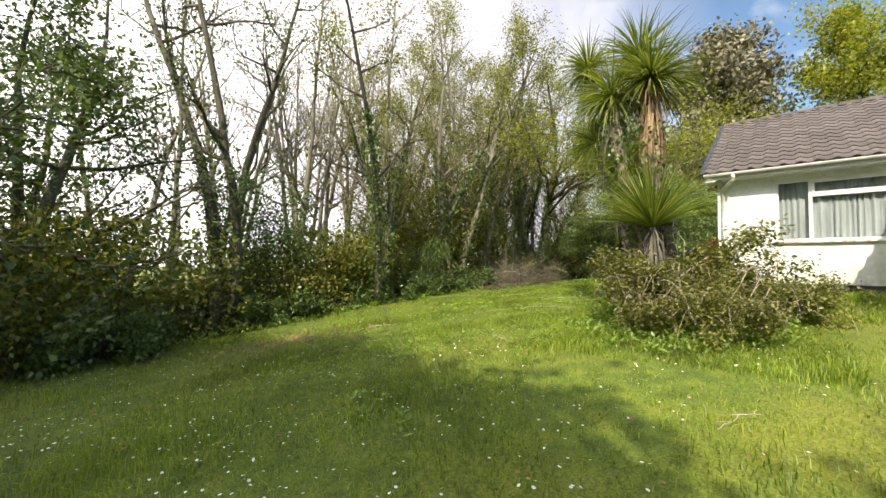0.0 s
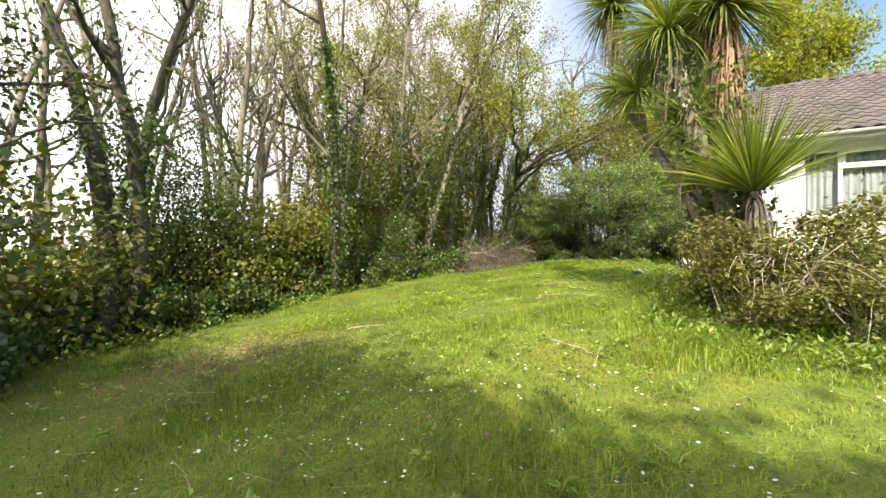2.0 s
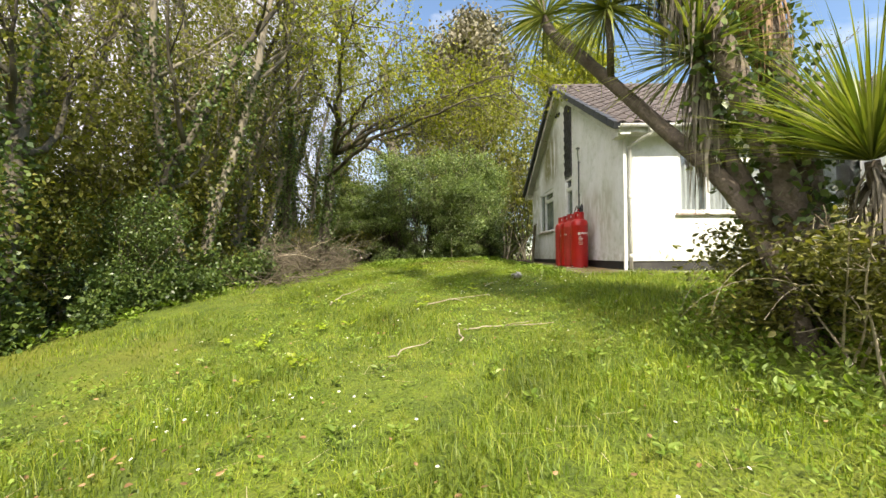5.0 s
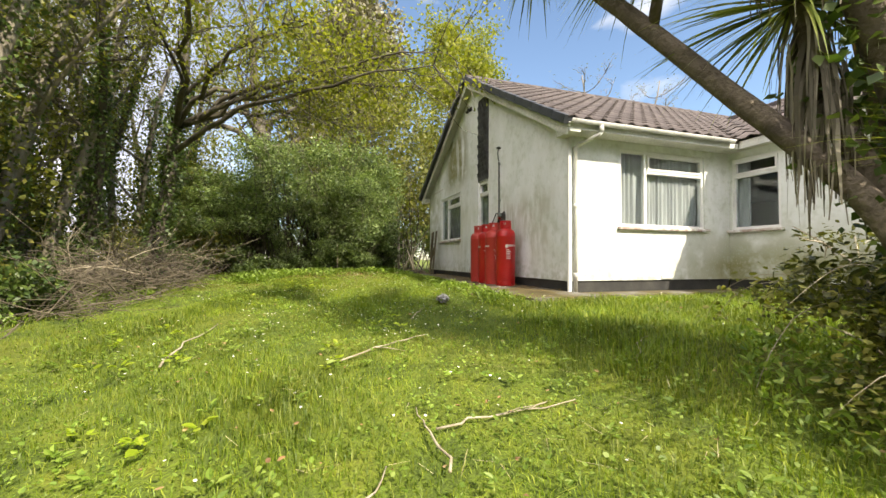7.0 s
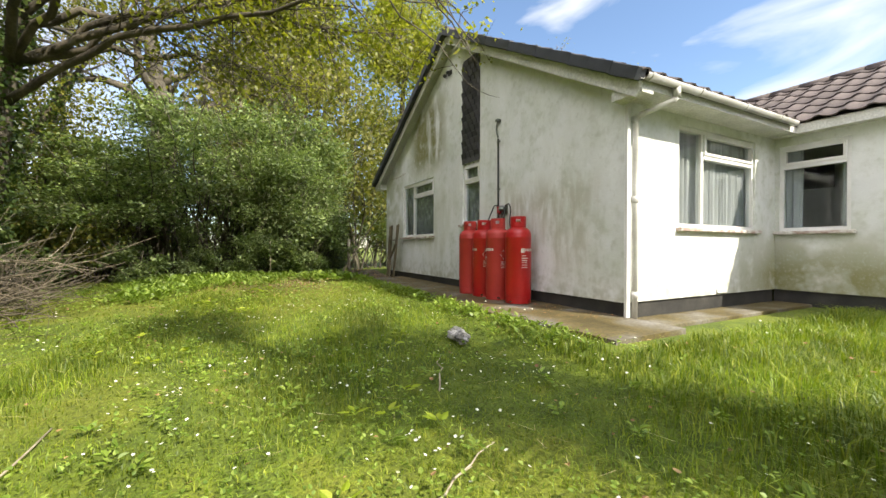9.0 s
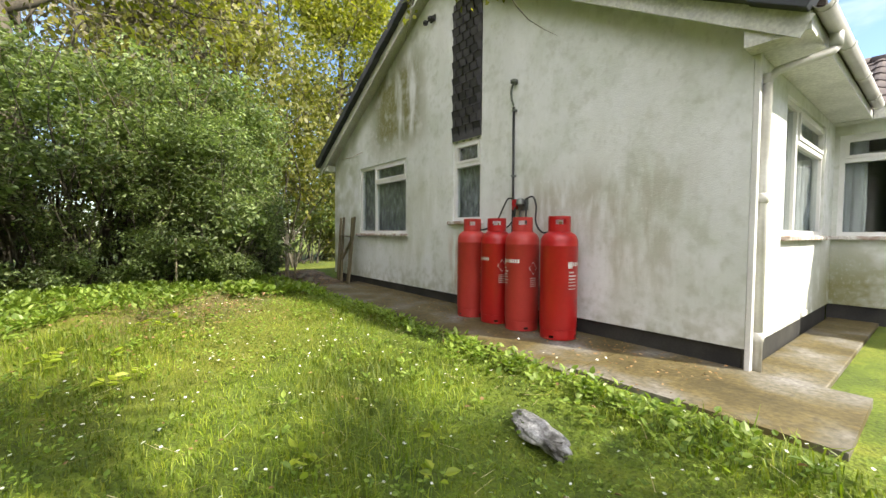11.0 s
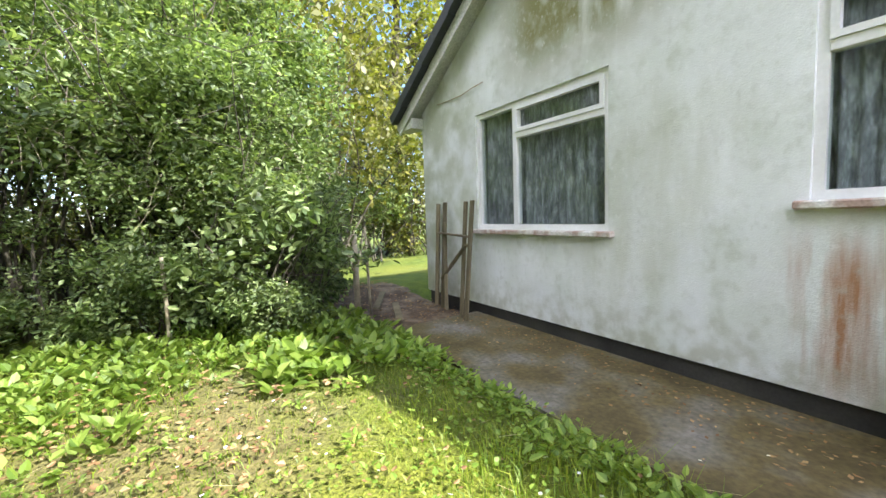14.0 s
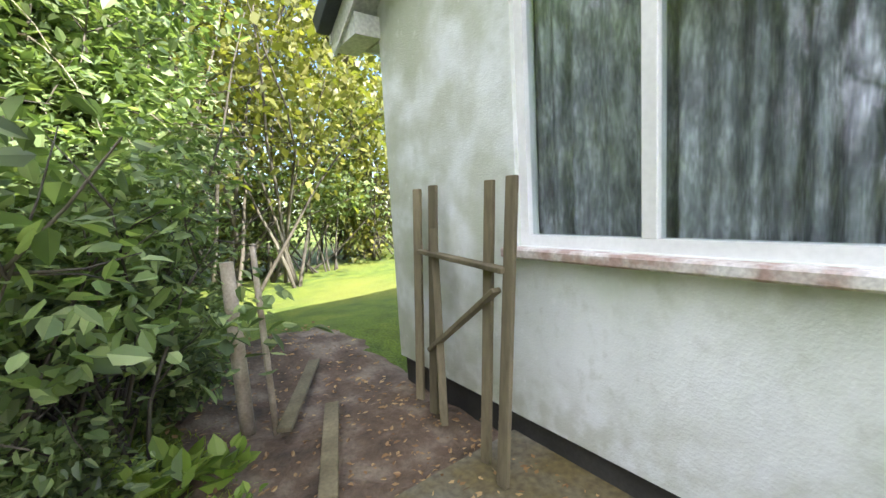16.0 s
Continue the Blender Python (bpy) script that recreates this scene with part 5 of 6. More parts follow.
maple = stand(tree("maple", 22, "spreading tree with fresh yellow-green leaves over the lawn", "tree", 10.0, 0.20, 1, 10, 0.50, 0.50, 12000, 0.10, L_MAPLE, 3200, 0.55, M_BARK, 0.06, 0.12, -0.03, 0.24, leaf_low=4.4, twigs=6, extra=((-4.2, -5.9, 4.3), (-1.8, -5.4, 5.2), (-3.6, -3.4, 5.0), (0.8, -4.6, 4.6), (-6.0, -2.6, 5.2), (-1.6, -6.6, 5.0), (-0.4, -6.0, 5.4), (-2.9, -6.6, 5.3))), 18.6, 10.2, 0)
again(maple, 27.5, 4.4, 100, 1.0)
lime = stand(tree("lime_tree", 26, "tall tree with dense fresh yellow-green leaves behind the roof", "tree", 13.5, 0.28, 1, 30, 0.25, 0.34, 24000, 0.17, L_MAPLE, 0, 0.1, M_BARK, 0.04, 0.14, 0.05, 0.35), 31.4, -2.4, 0, 1.1)
again(maple, 36.0, -9.0, 20, 1.3)
fir = stand(tree("conifer", 23, "large grey-brown rounded conifer behind the roof", "tree", 14.0, 0.3, 1, 40, 0.25, 0.34, 26000, 0.26, L_FIR, 0, 0.1, M_BARK, 0.03, 0.14, 0.05, 0.4), 31.5, 4.6, 0, 1.1)
again(bare_a, 29.0, -15.5, 20, 2.0, tall=1.15)
again(bare_a, 33.0, -14.0, 170, 2.0, tall=1.2)
# unseen trees behind the start of the walk, added to shade the lawn
shade = stand(tree("shade_tree", 24, "broad leafy tree casting shade over the lawn", "tree", 11.0, 0.25, 1, 26, 0.20, 0.36, 15000, 0.27, L_DARK, 0, 0.1, M_BARK, 0.04, 0.14, 0.05, 0.4, group="trees behind the lawn"), -6.6, -1.0, 0)
again(shade, -6.2, 3.4, 120, 1.0)
again(shade, -7.4, -5.6, 220, 1.02)
again(shade, -6.6, 7.6, 300, 0.8)
again(shade, -11.5, 1.0, 60, 1.1)
again(shade, -4.9, 1.4, 20, 0.86)
again(shade, -9.4, 5.0, 170, 1.1)
again(shade, -9.6, -3.0, 280, 1.1)

# leafy understorey between the trunks
thicket = stand(shrub("thicket_tree", 25, "loose mid-height thicket tree with olive spring leaves", "small tree", 3.6, 5.6, 6000, 0.105, L_TREE, 24, 0.22, 16, "thicket behind the hedge", shell=0.25), 12.2, 14.6, 0)
for x, y, s in ((11.2, 13.4, 0.75), (13.2, 13.2, 0.95), (15.0, 13.0, 1.1), (17.0, 13.4, 1.05), (27.6, 2.2, 1.8), (28.6, 5.4, 2.0), (31.0, -1.5, 2.0), (18.6, 14.0, 0.9), (16.2, 16.0, 1.0), (21.8, 14.6, 0.9), (24.6, 11.4, 1.1), (29.0, 4.6, 1.1), (29.5, 1.6, 1.2), (29.2, -2.0, 1.2), (28.4, 12.0, 1.3)):
    again(thicket, x, y, x * 97 % 360, s)

# ---- hedge and undergrowth ----
hedge_a = stand(shrub("hedge_shrub", 31, "dark tangled hedge shrub of ivy and hawthorn", "shrub", 2.6, 1.7, 3600, 0.095, L_HEDGE, 11, 0.05, 12, "hedge along the lawn", shell=0.5), 1.2, 10.6, 0)
hedge_b = stand(shrub("hedge_shrub", 32, "low glossy ivy-covered undergrowth", "shrub", 2.4, 1.1, 3300, 0.09, L_IVY, 12, 0.05, 8, "hedge along the lawn", shell=0.5), 2.6, 10.4, 0)
hedge_c = stand(shrub("hedge_shrub", 33, "yellow-green straggling hedge shrub", "shrub", 2.4, 2.3, 3600, 0.09, L_TREE, 12, 0.12, 12, "hedge along the lawn", shell=0.4), 2.4, 11.6, 0)
spots = random.Random(5)
x = -5.0
while x < 15.3:
    y = float(hedge_y(x))
    again(hedge_b, x, y + 0.75, spots.uniform(0, 360), spots.uniform(0.8, 1.05), 0.05)
    again(spots.choice((hedge_a, hedge_c, hedge_c)), x + 0.6, y + 1.7, spots.uniform(0, 360), spots.uniform(0.85, 1.15), 0.1)
    if spots.random() < 0.4:
        again(spots.choice((hedge_a, hedge_c)), x + 0.2, y + 3.2, spots.uniform(0, 360), spots.uniform(0.9, 1.2), 0.1)
    x += 1.25
for x, y, k, s in ((17.0, 12.7, hedge_b, 1.1), (18.8, 12.5, hedge_b, 1.0), (20.3, 11.3, hedge_a, 1.0), (20.9, 10.2, hedge_b, 1.1), (21.6, 9.4, hedge_a, 1.0), (15.8, 13.0, hedge_a, 0.9), (22.6, 11.2, hedge_a, 1.1), (24.2, 12.0, hedge_c, 1.1), (18.0, 13.4, hedge_a, 0.8), (20.4, 13.2, hedge_a, 0.9)):
    again(k, x, y, x * 77 % 360, s, 0.05)
round_bush = stand(shrub("round_bush", 34, "dense dark rounded evergreen bush in the hedge", "bush", 2.3, 3.0, 9000, 0.065, L_IVY, 12, 0.15, 10, shell=0.6), 6.7, 12.7, 0, 1.12, tall=1.45)
for bx, by, bs in ((-1.2, 11.9, 1.5), (1.4, 12.2, 1.45), (3.4, 12.0, 1.4), (7.6, 12.5, 1.35), (9.2, 13.0, 1.3)):
    again(hedge_c, bx, by, bx * 130 % 360, bs, 0.1)
again(round_bush, 12.4, 11.9, 90, 0.75)

# ---- shrubbery by the gate ----
big = stand(shrub("tall_shrub", 41, "tall leafy evergreen shrub with bare lower stems", "shrub", 3.6, 5.6, 6400, 0.105, L_SHRUB, 30, 0.30, 22, "shrubs by the gate", shell=0.5, fine=True, canes=70), 22.6, 7.4, 0)
again(big, 22.9, 5.2, 120, 0.92, tall=1.02)
again(big, 21.7, 8.9, 220, 0.9, tall=0.66)
again(big, 24.2, 6.6, 300, 1.1)
again(big, 24.4, 9.6, 30, 1.1, tall=0.8)
again(big, 26.2, 8.0, 80, 1.15)
small = stand(shrub("tall_shrub", 42, "slim leafy shrub leaning over the path", "shrub", 2.2, 4.6, 6000, 0.09, L_SHRUB, 15, 0.34, 8, "shrubs by the gate", shell=0.4, fine=True, canes=50), 22.6, 4.3, 0)
leafy_bush = stand(shrub("leafy_shrub", 44, "leafy green shrub down to the ground by the path", "shrub", 2.1, 2.9, 5200, 0.085, L_SHRUB, 16, 0.05, 12, "shrubs by the gate", shell=0.3, fine=True), 21.4, 5.6, 0, 0.75)
again(leafy_bush, 21.9, 4.6, 70, 0.85)
again(leafy_bush, 21.5, 4.2, 10, 0.72)
sapling = stand(shrub("sapling", 45, "loose young sapling with broad light green leaves", "sapling", 1.5, 2.0, 1100, 0.105, L_SHRUB, 15, 0.08, 9, "saplings by the path", shell=0.1, fine=True), 20.7, 4.7, 0)
again(sapling, 21.1, 4.15, 200, 0.95)
again(leafy_bush, 22.7, 4.5, 160, 1.0)
again(small, 22.2, 4.7, 40, 0.8)
again(leafy_bush, 23.6, 5.6, 240, 1.1)
again(leafy_bush, 22.6, 7.3, 150, 0.6)
again(leafy_bush, 29.0, 0.2, 20, 1.7)
again(leafy_bush, 29.4, 3.0, 200, 1.8)
again(leafy_bush, 29.0, 5.8, 100, 1.7)
again(small, 21.9, 5.2, 140, 0.85)
again(big, 25.0, 4.9, 180, 0.95)
again(big, 23.0, 10.4, 250, 1.0, tall=0.6)
under = stand(shrub("undergrowth", 43, "low green undergrowth beneath the shrubs", "shrub", 1.7, 1.0, 2600, 0.095, L_SHRUB, 10, 0.05, 8, "undergrowth by the gate", shell=0.4, fine=True), 21.2, 5.0, 0)
again(under, 21.4, 6.3, 80, 0.7)
again(under, 21.5, 7.5, 150, 0.75)
again(under, 21.8, 4.0, 200, 0.8)
again(under, 20.5, 4.75, 30, 0.65)
again(under, 20.9, 4.25, 330, 0.6)
again(under, 20.9, 8.4, 260, 1.0)
for x, y, k, s in ((30.5, 2.0, hedge_a, 1.6), (30.8, 5.0, hedge_b, 1.8), (30.4, 8.2, hedge_a, 1.7), (30.2, -1.5, hedge_a, 1.7), (28.6, 10.6, hedge_a, 1.6), (30.5, -5.0, hedge_a, 1.7)):
    again(k, x, y, x * 50 % 360, s, 0.05)


def stake(at, top, r, label):
    s = thing("stake", (at[0], at[1], at[2] - 0.1), label, "stake", "stakes by the path")
    tube_part("post", [(at[0], at[1], at[2] - 0.1), ((at[0] + top[0]) / 2 + 0.01, (at[1] + top[1]) / 2, (at[2] + top[2]) / 2), top], [r, r, r * 0.85], M_STICK, s, "", 8)


stake((20.82, 5.65, 1.55), (20.80, 5.66, 2.5), 0.02, "thin pale wooden stake among the weeds")
stake((20.30, 4.62, 1.55), (20.28, 4.60, 2.2), 0.008, "thin grey stem among the undergrowth")
stake((21.17, 3.36, 1.53), (21.2, 3.38, 2.70), 0.02, "pale square stake beside the path end")
stake((21.30, 3.50, 1.53), (21.25, 3.52, 2.6), 0.045, "grey weathered post beside the path end")
for a, b, label in (((20.25, 3.37, 1.60), (21.1, 3.02, 1.60), "narrow weathered plank edging the path end"), ((20.98, 3.36, 1.60), (21.9, 2.86, 1.62), "pale weathered plank lying on the soil")):
    plank = thing("plank", a, label, "plank")
    bm = bmesh.new()
    beam(bm, a, b, 0.09, 0.028, 0.004)
    part("board", bm, M_GATE, plank)

# ---- brush pile ----
def brush():
    rng = np.random.default_rng(51)
    t = thing("brush_pile", (17.2, 9.9, float(ground_z(17.2, 9.9))), "heap of cut dry brown branches at the lawn edge", "brush pile")
    w = Wood()
    for k in range(640):
        a, d = rng.uniform(0, 2 * math.pi), math.sqrt(rng.uniform(0, 1))
        cx, cy = 17.0 + 2.6 * d * math.cos(a), 10.2 + 1.2 * d * math.sin(a)
        z = float(ground_z(cx, cy)) + (1 - d * d) * rng.uniform(0.0, 0.95) + 0.03
        ln = rng.uniform(0.5, 1.5)
        line = wander(rng, (cx, cy, z), (rng.normal(), rng.normal(), rng.uniform(-0.25, 0.5)), ln, 5, 0.14)
        line[:, 2] = np.maximum(line[:, 2], ground_z(line[:, 0], line[:, 1]) + 0.01)
        r = rng.uniform(0.004, 0.013)
        w.tube(line, r, r * 0.4, 4)
        for _ in range(2):
            j = rng.integers(1, 5)
            w.tube(wander(rng, line[j], rng.normal(size=3), ln * 0.3, 3, 0.15), r * 0.5, 0.002, 3)
    tagged(mesh_part("brushwood", w.mesh("brushwood", M_BRUSH), t), kind="stuff")
    for k in range(26):
        a, d = rng.uniform(0, 2 * math.pi), math.sqrt(rng.uniform(0.1, 0.9))
        cx, cy = 17.0 + 2.5 * d * math.cos(a), 10.1 + 1.1 * d * math.sin(a)
        z = float(ground_z(cx, cy)) + (1 - d * d) * 0.75 + 0.15
        line = wander(rng, (cx, cy, z), (rng.normal(), rng.normal(), rng.uniform(-0.1, 0.45)), rng.uniform(1.0, 2.0), 7, 0.16)
        line[:, 2] = np.maximum(line[:, 2], ground_z(line[:, 0], line[:, 1]) + 0.02)
        b = Wood()
        r = rng.uniform(0.007, 0.013)
        b.tube(line, r, r * 0.35, 6)
        for j in (2, 3, 4, 5):
            b.tube(wander(rng, line[j], unit(line[j] - line[j - 1]) + rng.normal(size=3) * 0.5, rng.uniform(0.3, 0.7), 4, 0.15), r * 0.5, 0.002, 4)
        mesh_part("branch", b.mesh("branch", M_BRUSH if k % 4 else M_STICK), t)


brush()


# ---- cabbage palms and the bramble bed ----
def blades(rng, centre, axis, n, length, mat, width=0.038, lo=-0.35, droop=0.55, spread=0.25):
    """Sword leaves that fan out from a head and arch over."""
    centre, axis = np.array(centre), unit(np.array(axis, float))
    vs, fs = [], []
    for _ in range(n):
        d = unit(rng.normal(size=3))
        up = rng.uniform(lo, 0.98)
        flat = unit(d - axis * d.dot(axis))
        way = unit(axis * up + flat * math.sqrt(max(0.02, 1 - up * up)))
        ln = length * rng.uniform(1 - spread, 1 + spread * 0.4)
        side = unit(np.cross(way, rng.normal(size=3) * 0.3 + axis))
        p, k0, wd = centre + way * 0.03, len(vs), width * rng.uniform(0.75, 1.2)
        sag = droop * rng.uniform(0.4, 1.3)
        for i in range(6):
            f = i / 5
            half = wd * 0.5 * (0.55 + 1.1 * f if f < 0.35 else (1 - f) * 1.43 + 0.02)
            vs += [p - side * half, p + side * half]
            way = unit(way + np.array([0, 0, -sag * 0.16 * (0.4 + f * 1.6)]))
            p = p + way * ln / 5
        for i in range(5):
            a = k0 + 2 * i
            fs.append((a, a + 1, a + 3, a + 2))
    return mesh_of("leaves", vs, fs, mat)


def skirt(rng, top, bottom, n, r, length, mat, width=0.03):
    """Dead blades hanging round the stem."""
    top, bottom = np.array(top), np.array(bottom)
    vs, fs = [], []
    for _ in range(n):
        f = rng.uniform(0, 1)
        a = rng.uniform(0, 2 * math.pi)
        out = np.array([math.cos(a), math.sin(a), 0])
        side = np.array([-math.sin(a), math.cos(a), 0]) + rng.normal(size=3) * 0.2
        p = top + (bottom - top) * f * 0.65 + out * 0.06
        k0, wd = len(vs), width * rng.uniform(0.6, 1.3)
        way = unit(out * 0.35 + np.array([0, 0, -0.4]))
        ln = length * rng.uniform(0.6, 1.15)
        for i in range(5):
            g = i / 4
            half = wd * 0.5 * (1.0 - 0.75 * g)
            vs += [p - side * half, p + side * half]
            pull = 1.2 if i < 2 else 2.2
            way = unit(way + np.array([0, 0, -pull]) + rng.normal(size=3) * 0.12 - out * 0.12 * g)
            p = p + way * ln / 4 + out * (r * 0.4 if i == 0 else 0)
        for i in range(4):
            q = k0 + 2 * i
            fs.append((q, q + 1, q + 3, q + 2))
    return mesh_of("dead_leaves", vs, fs, mat)


def palm(seed, line, radius, n, length, dead=None, label="", droop=0.55, lo=-0.35, mat=None, width=0.038, dead_mat=None, ivy=0):
    rng = np.random.default_rng(seed)
    base = line[0]
    t = thing("cabbage_palm", base, label, "palm", "cabbage palms in the bramble bed")
    pts = [Vector(p) for p in line]
    smooth = []
    for i in range(len(pts) - 1):
        p0, p1, p2, p3 = pts[max(i - 1, 0)], pts[i], pts[i + 1], pts[min(i + 2, len(pts) - 1)]
        for k in range(6):
            u = k / 6
            smooth.append(0.5 * ((2 * p1) + (p2 - p0) * u + (2 * p0 - 5 * p1 + 4 * p2 - p3) * u * u + (3 * p1 - p0 - 3 * p2 + p3) * u**3))
    smooth.append(pts[-1])
    radii = [radius * (1.25 - 0.5 * i / len(smooth)) * (1 + 0.07 * rng.uniform(-1, 1)) for i in range(len(smooth))]
    tube_part("trunk", smooth, radii, M_PALMBARK, t, "rough grey-brown ringed trunk", 12)
    head, axis = np.array(line[-1]), np.array(pts[-1] - pts[-2]) * np.array([0.5, 0.5, 1.0]) + np.array([0, 0, 0.25])
    mesh_part("leaf_head", blades(rng, head, axis, n, length, mat or L_PALM, width, lo, droop), t, "long green sword-shaped leaves")
    if dead:
        drop, rr, count, ln = dead
        d = unit(np.array(pts[-2] - pts[-1]))
        mesh_part("dead_skirt", skirt(rng, head - np.array([0, 0, 0.03]), head + d * drop, count, rr, ln, dead_mat or L_DRY), t, "skirt of hanging dead leaves")
    if ivy:
        at = []
        for _ in range(ivy):
            i = rng.integers(0, int(len(smooth) * 0.8))
            a = rng.uniform(0, 2 * math.pi)
            rr = radius * 1.2 + abs(rng.normal()) * 0.09
            at.append(np.array(smooth[i]) + np.array([math.cos(a) * rr, math.sin(a) * rr, rng.uniform(-0.1, 0.1)]))
        mesh_part("ivy", quads_mesh("ivy", leaf_quads(rng, np.array(at), 0.075, 0.8, 0.6), L_IVY), t, "ivy climbing the trunk")
    return t


def side_head(t, seed, at, axis, n, length, root=None):
    """A smaller leaf head on a branch of a palm."""
    rng = np.random.default_rng(seed)
    if root:
        tube_part("side_branch", [root, ((root[0] + at[0]) / 2 - 0.05, (root[1] + at[1]) / 2, (root[2] + at[2]) / 2 - 0.04), at], [0.045, 0.04, 0.035], M_PALMBARK, t, "", 8)
    mesh_part("side_leaf_head", blades(rng, at, axis, n, length, L_PALM, 0.028, -0.6, 1.0), t, "smaller head of drooping leaves")


def gz(x, y):
    return float(ground_z(x, y)) - 0.1


palm(61, [(7.98, 2.45, gz(7.98, 2.45)), (8.0, 2.55, 1.75), (8.02, 2.65, 2.5)], 0.055, 430, 1.34, (0.5, 0.10, 70, 0.55), "short cabbage palm with an upright green fan of leaves", 0.6, 0.32, L_FAN, 0.021, L_GREYDRY)
palm(62, [(8.62, 2.5, gz(8.62, 2.5)), (8.64, 2.6, 2.4), (8.70, 2.82, 3.8), (8.96, 2.9, 5.42)], 0.12, 440, 1.15, (1.75, 0.11, 260, 0.95), "tall cabbage palm with a tan skirt of dead leaves", 1.0, -0.6, None, 0.032, L_DRY, 1000)
lean = palm(63, [(8.30, 2.85, gz(8.3, 2.85)), (8.62, 3.18, 2.24), (9.27, 3.66, 3.27), (9.88, 4.15, 4.21), (10.33, 4.50, 4.90), (10.42, 4.58, 5.6), (10.38, 4.62, 6.75)], 0.068, 330, 1.05, (0.8, 0.16, 150, 0.8), "leaning forked cabbage palm with a bare grey trunk", 1.2, -0.6, None, 0.030, L_GREYDRY)
side_head(lean, 631, (10.33, 4.52, 5.02), (0.5, 0.3, 0.6), 120, 0.8)
side_head(lean, 632, (9.42, 4.06, 4.55), (0.1, 0.3, 1.0), 190, 0.95, (9.62, 3.94, 3.82))
palm(64, [(8.42, 2.75, gz(8.42, 2.75)), (8.62, 3.05, 2.2), (8.84, 3.27, 3.0), (8.97, 3.35, 3.78)], 0.075, 230, 1.0, (1.3, 0.06, 170, 0.75), "cabbage palm with drooping dark leaves and grey dead fronds", 0.8, -0.45, None, 0.028, L_GREYDRY, 320)
palm(65, [(8.5, 2.6, gz(8.5, 2.6)), (8.52, 2.9, 2.4), (8.62, 3.25, 3.45), (8.86, 3.5, 4.6), (9.06, 3.62, 5.3)], 0.115, 420, 1.2, (1.4, 0.16, 170, 0.95), "stout ivy-clad cabbage palm with hanging leaves", 1.25, -0.75, None, 0.030, L_GREYDRY, 1300)
palm(66, [(8.82, 2.5, gz(8.82, 2.5)), (8.86, 2.65, 3.0), (9.02, 2.98, 4.9), (9.12, 3.12, 6.0)], 0.085, 260, 1.0, (0.9, 0.14, 90, 0.8), "tallest cabbage palm above the others", 0.75, -0.5, None, 0.030, L_GREYDRY)

bramble = stand(shrub("bramble_bush", 71, "sprawling bramble bush with olive leaves and dry canes", "bush", 2.4, 1.35, 7000, 0.05, L_BRAMBLE, 36, 0.0, 18, "brambles under the palms", M_STICK, 0.65, 0.25, True, 16), 7.8, 2.6, 0)
again(bramble, 8.75, 2.15, 110, 1.25, 0.05)
again(bramble, 7.5, 1.75, 200, 0.85, 0.05)
again(bramble, 8.5, 1.3, 290, 0.9, 0.05)


# ---- grass, weeds, daisies, litter ----
def scatter(rng, n, lo, hi, keep):
    out = np.empty((0, 2))
    while len(out) < n:
        p = rng.uniform(lo, hi, (n * 2, 2))
        out = np.concatenate([out, p[keep(p[:, 0], p[:, 1])]])
    return out[:n]


def grass(name, seed, n, lo, hi, keep, length, width, label):
    rng = np.random.default_rng(seed)
    p = scatter(rng, n, lo, hi, keep)
    z = ground_z(p[:, 0], p[:, 1]) - 0.015
    root = np.column_stack([p, z])
    thick = np.array([0.55 + 0.9 * (0.5 + 0.5 * math.sin(a * 1.9 + 1.3 * math.sin(b * 2.3))) * (0.5 + 0.5 * math.cos(b * 2.1 + a)) for a, b in p])
    ln = (length * rng.uniform(0.5, 1.25, n) * thick)[:, None]
    a = rng.uniform(0, 2 * math.pi, n)
    side = np.column_stack([np.cos(a), np.sin(a), np.zeros(n)])
    tilt = np.column_stack([-np.sin(a), np.cos(a), np.zeros(n)]) * rng.normal(0.0, 0.45, (n, 1)) + side * rng.normal(0, 0.25, (n, 1))
    w = (width * rng.uniform(0.7, 1.3, n))[:, None]
    mid = root + (np.array([0, 0, 1.0]) + tilt * 0.5) * ln * 0.55
    tip = root + (np.array([0, 0, 0.8]) + tilt * 1.6) * ln
    q1 = np.stack([root - side * w * 0.5, root + side * w * 0.5, mid + side * w * 0.42, mid - side * w * 0.42], 1)
    vs = np.concatenate([q1, tip[:, None, :]], 1).reshape(-1, 3)
    k = np.arange(n) * 5
    loops = np.stack([k, k + 1, k + 2, k + 3, k + 3, k + 2, k + 4], 1).ravel()
    starts = np.stack([np.arange(n) * 7, np.arange(n) * 7 + 4], 1).ravel()
    me = bpy.data.meshes.new(name)
    me.vertices.add(len(vs))
    me.vertices.foreach_set("co", vs.astype(np.float32).ravel())
    me.loops.add(len(loops))
    me.loops.foreach_set("vertex_index", loops.astype(np.int32))
    me.polygons.add(len(starts))
    me.polygons.foreach_set("loop_start", starts.astype(np.int32))
    me.update(calc_edges=True)
    me.materials.append(L_GRASS)
    return tagged(new(name, me), label, "grass", "", "stuff")


def lawn_blades(x, y):
    """The lawn, thinned where dead leaves have smothered it."""
    worn = np.maximum(np.exp(-(((x - 18.7) / 1.1) ** 2 + ((y - 5.5) / 0.8) ** 2)), np.exp(-(((x - 5.3) / 1.3) ** 2 + ((y - 8.2) / 0.9) ** 2)) * 0.8)
    pick = np.sin(x * 912.3 + y * 311.7) * 4375.5
    return in_lawn(x, y) & (pick - np.floor(pick) > worn * 0.72)


grass("lawn_grass", 81, 110000, (-2, -2), (21.5, 11.5), lawn_blades, 0.12, 0.007, "short green lawn grass")
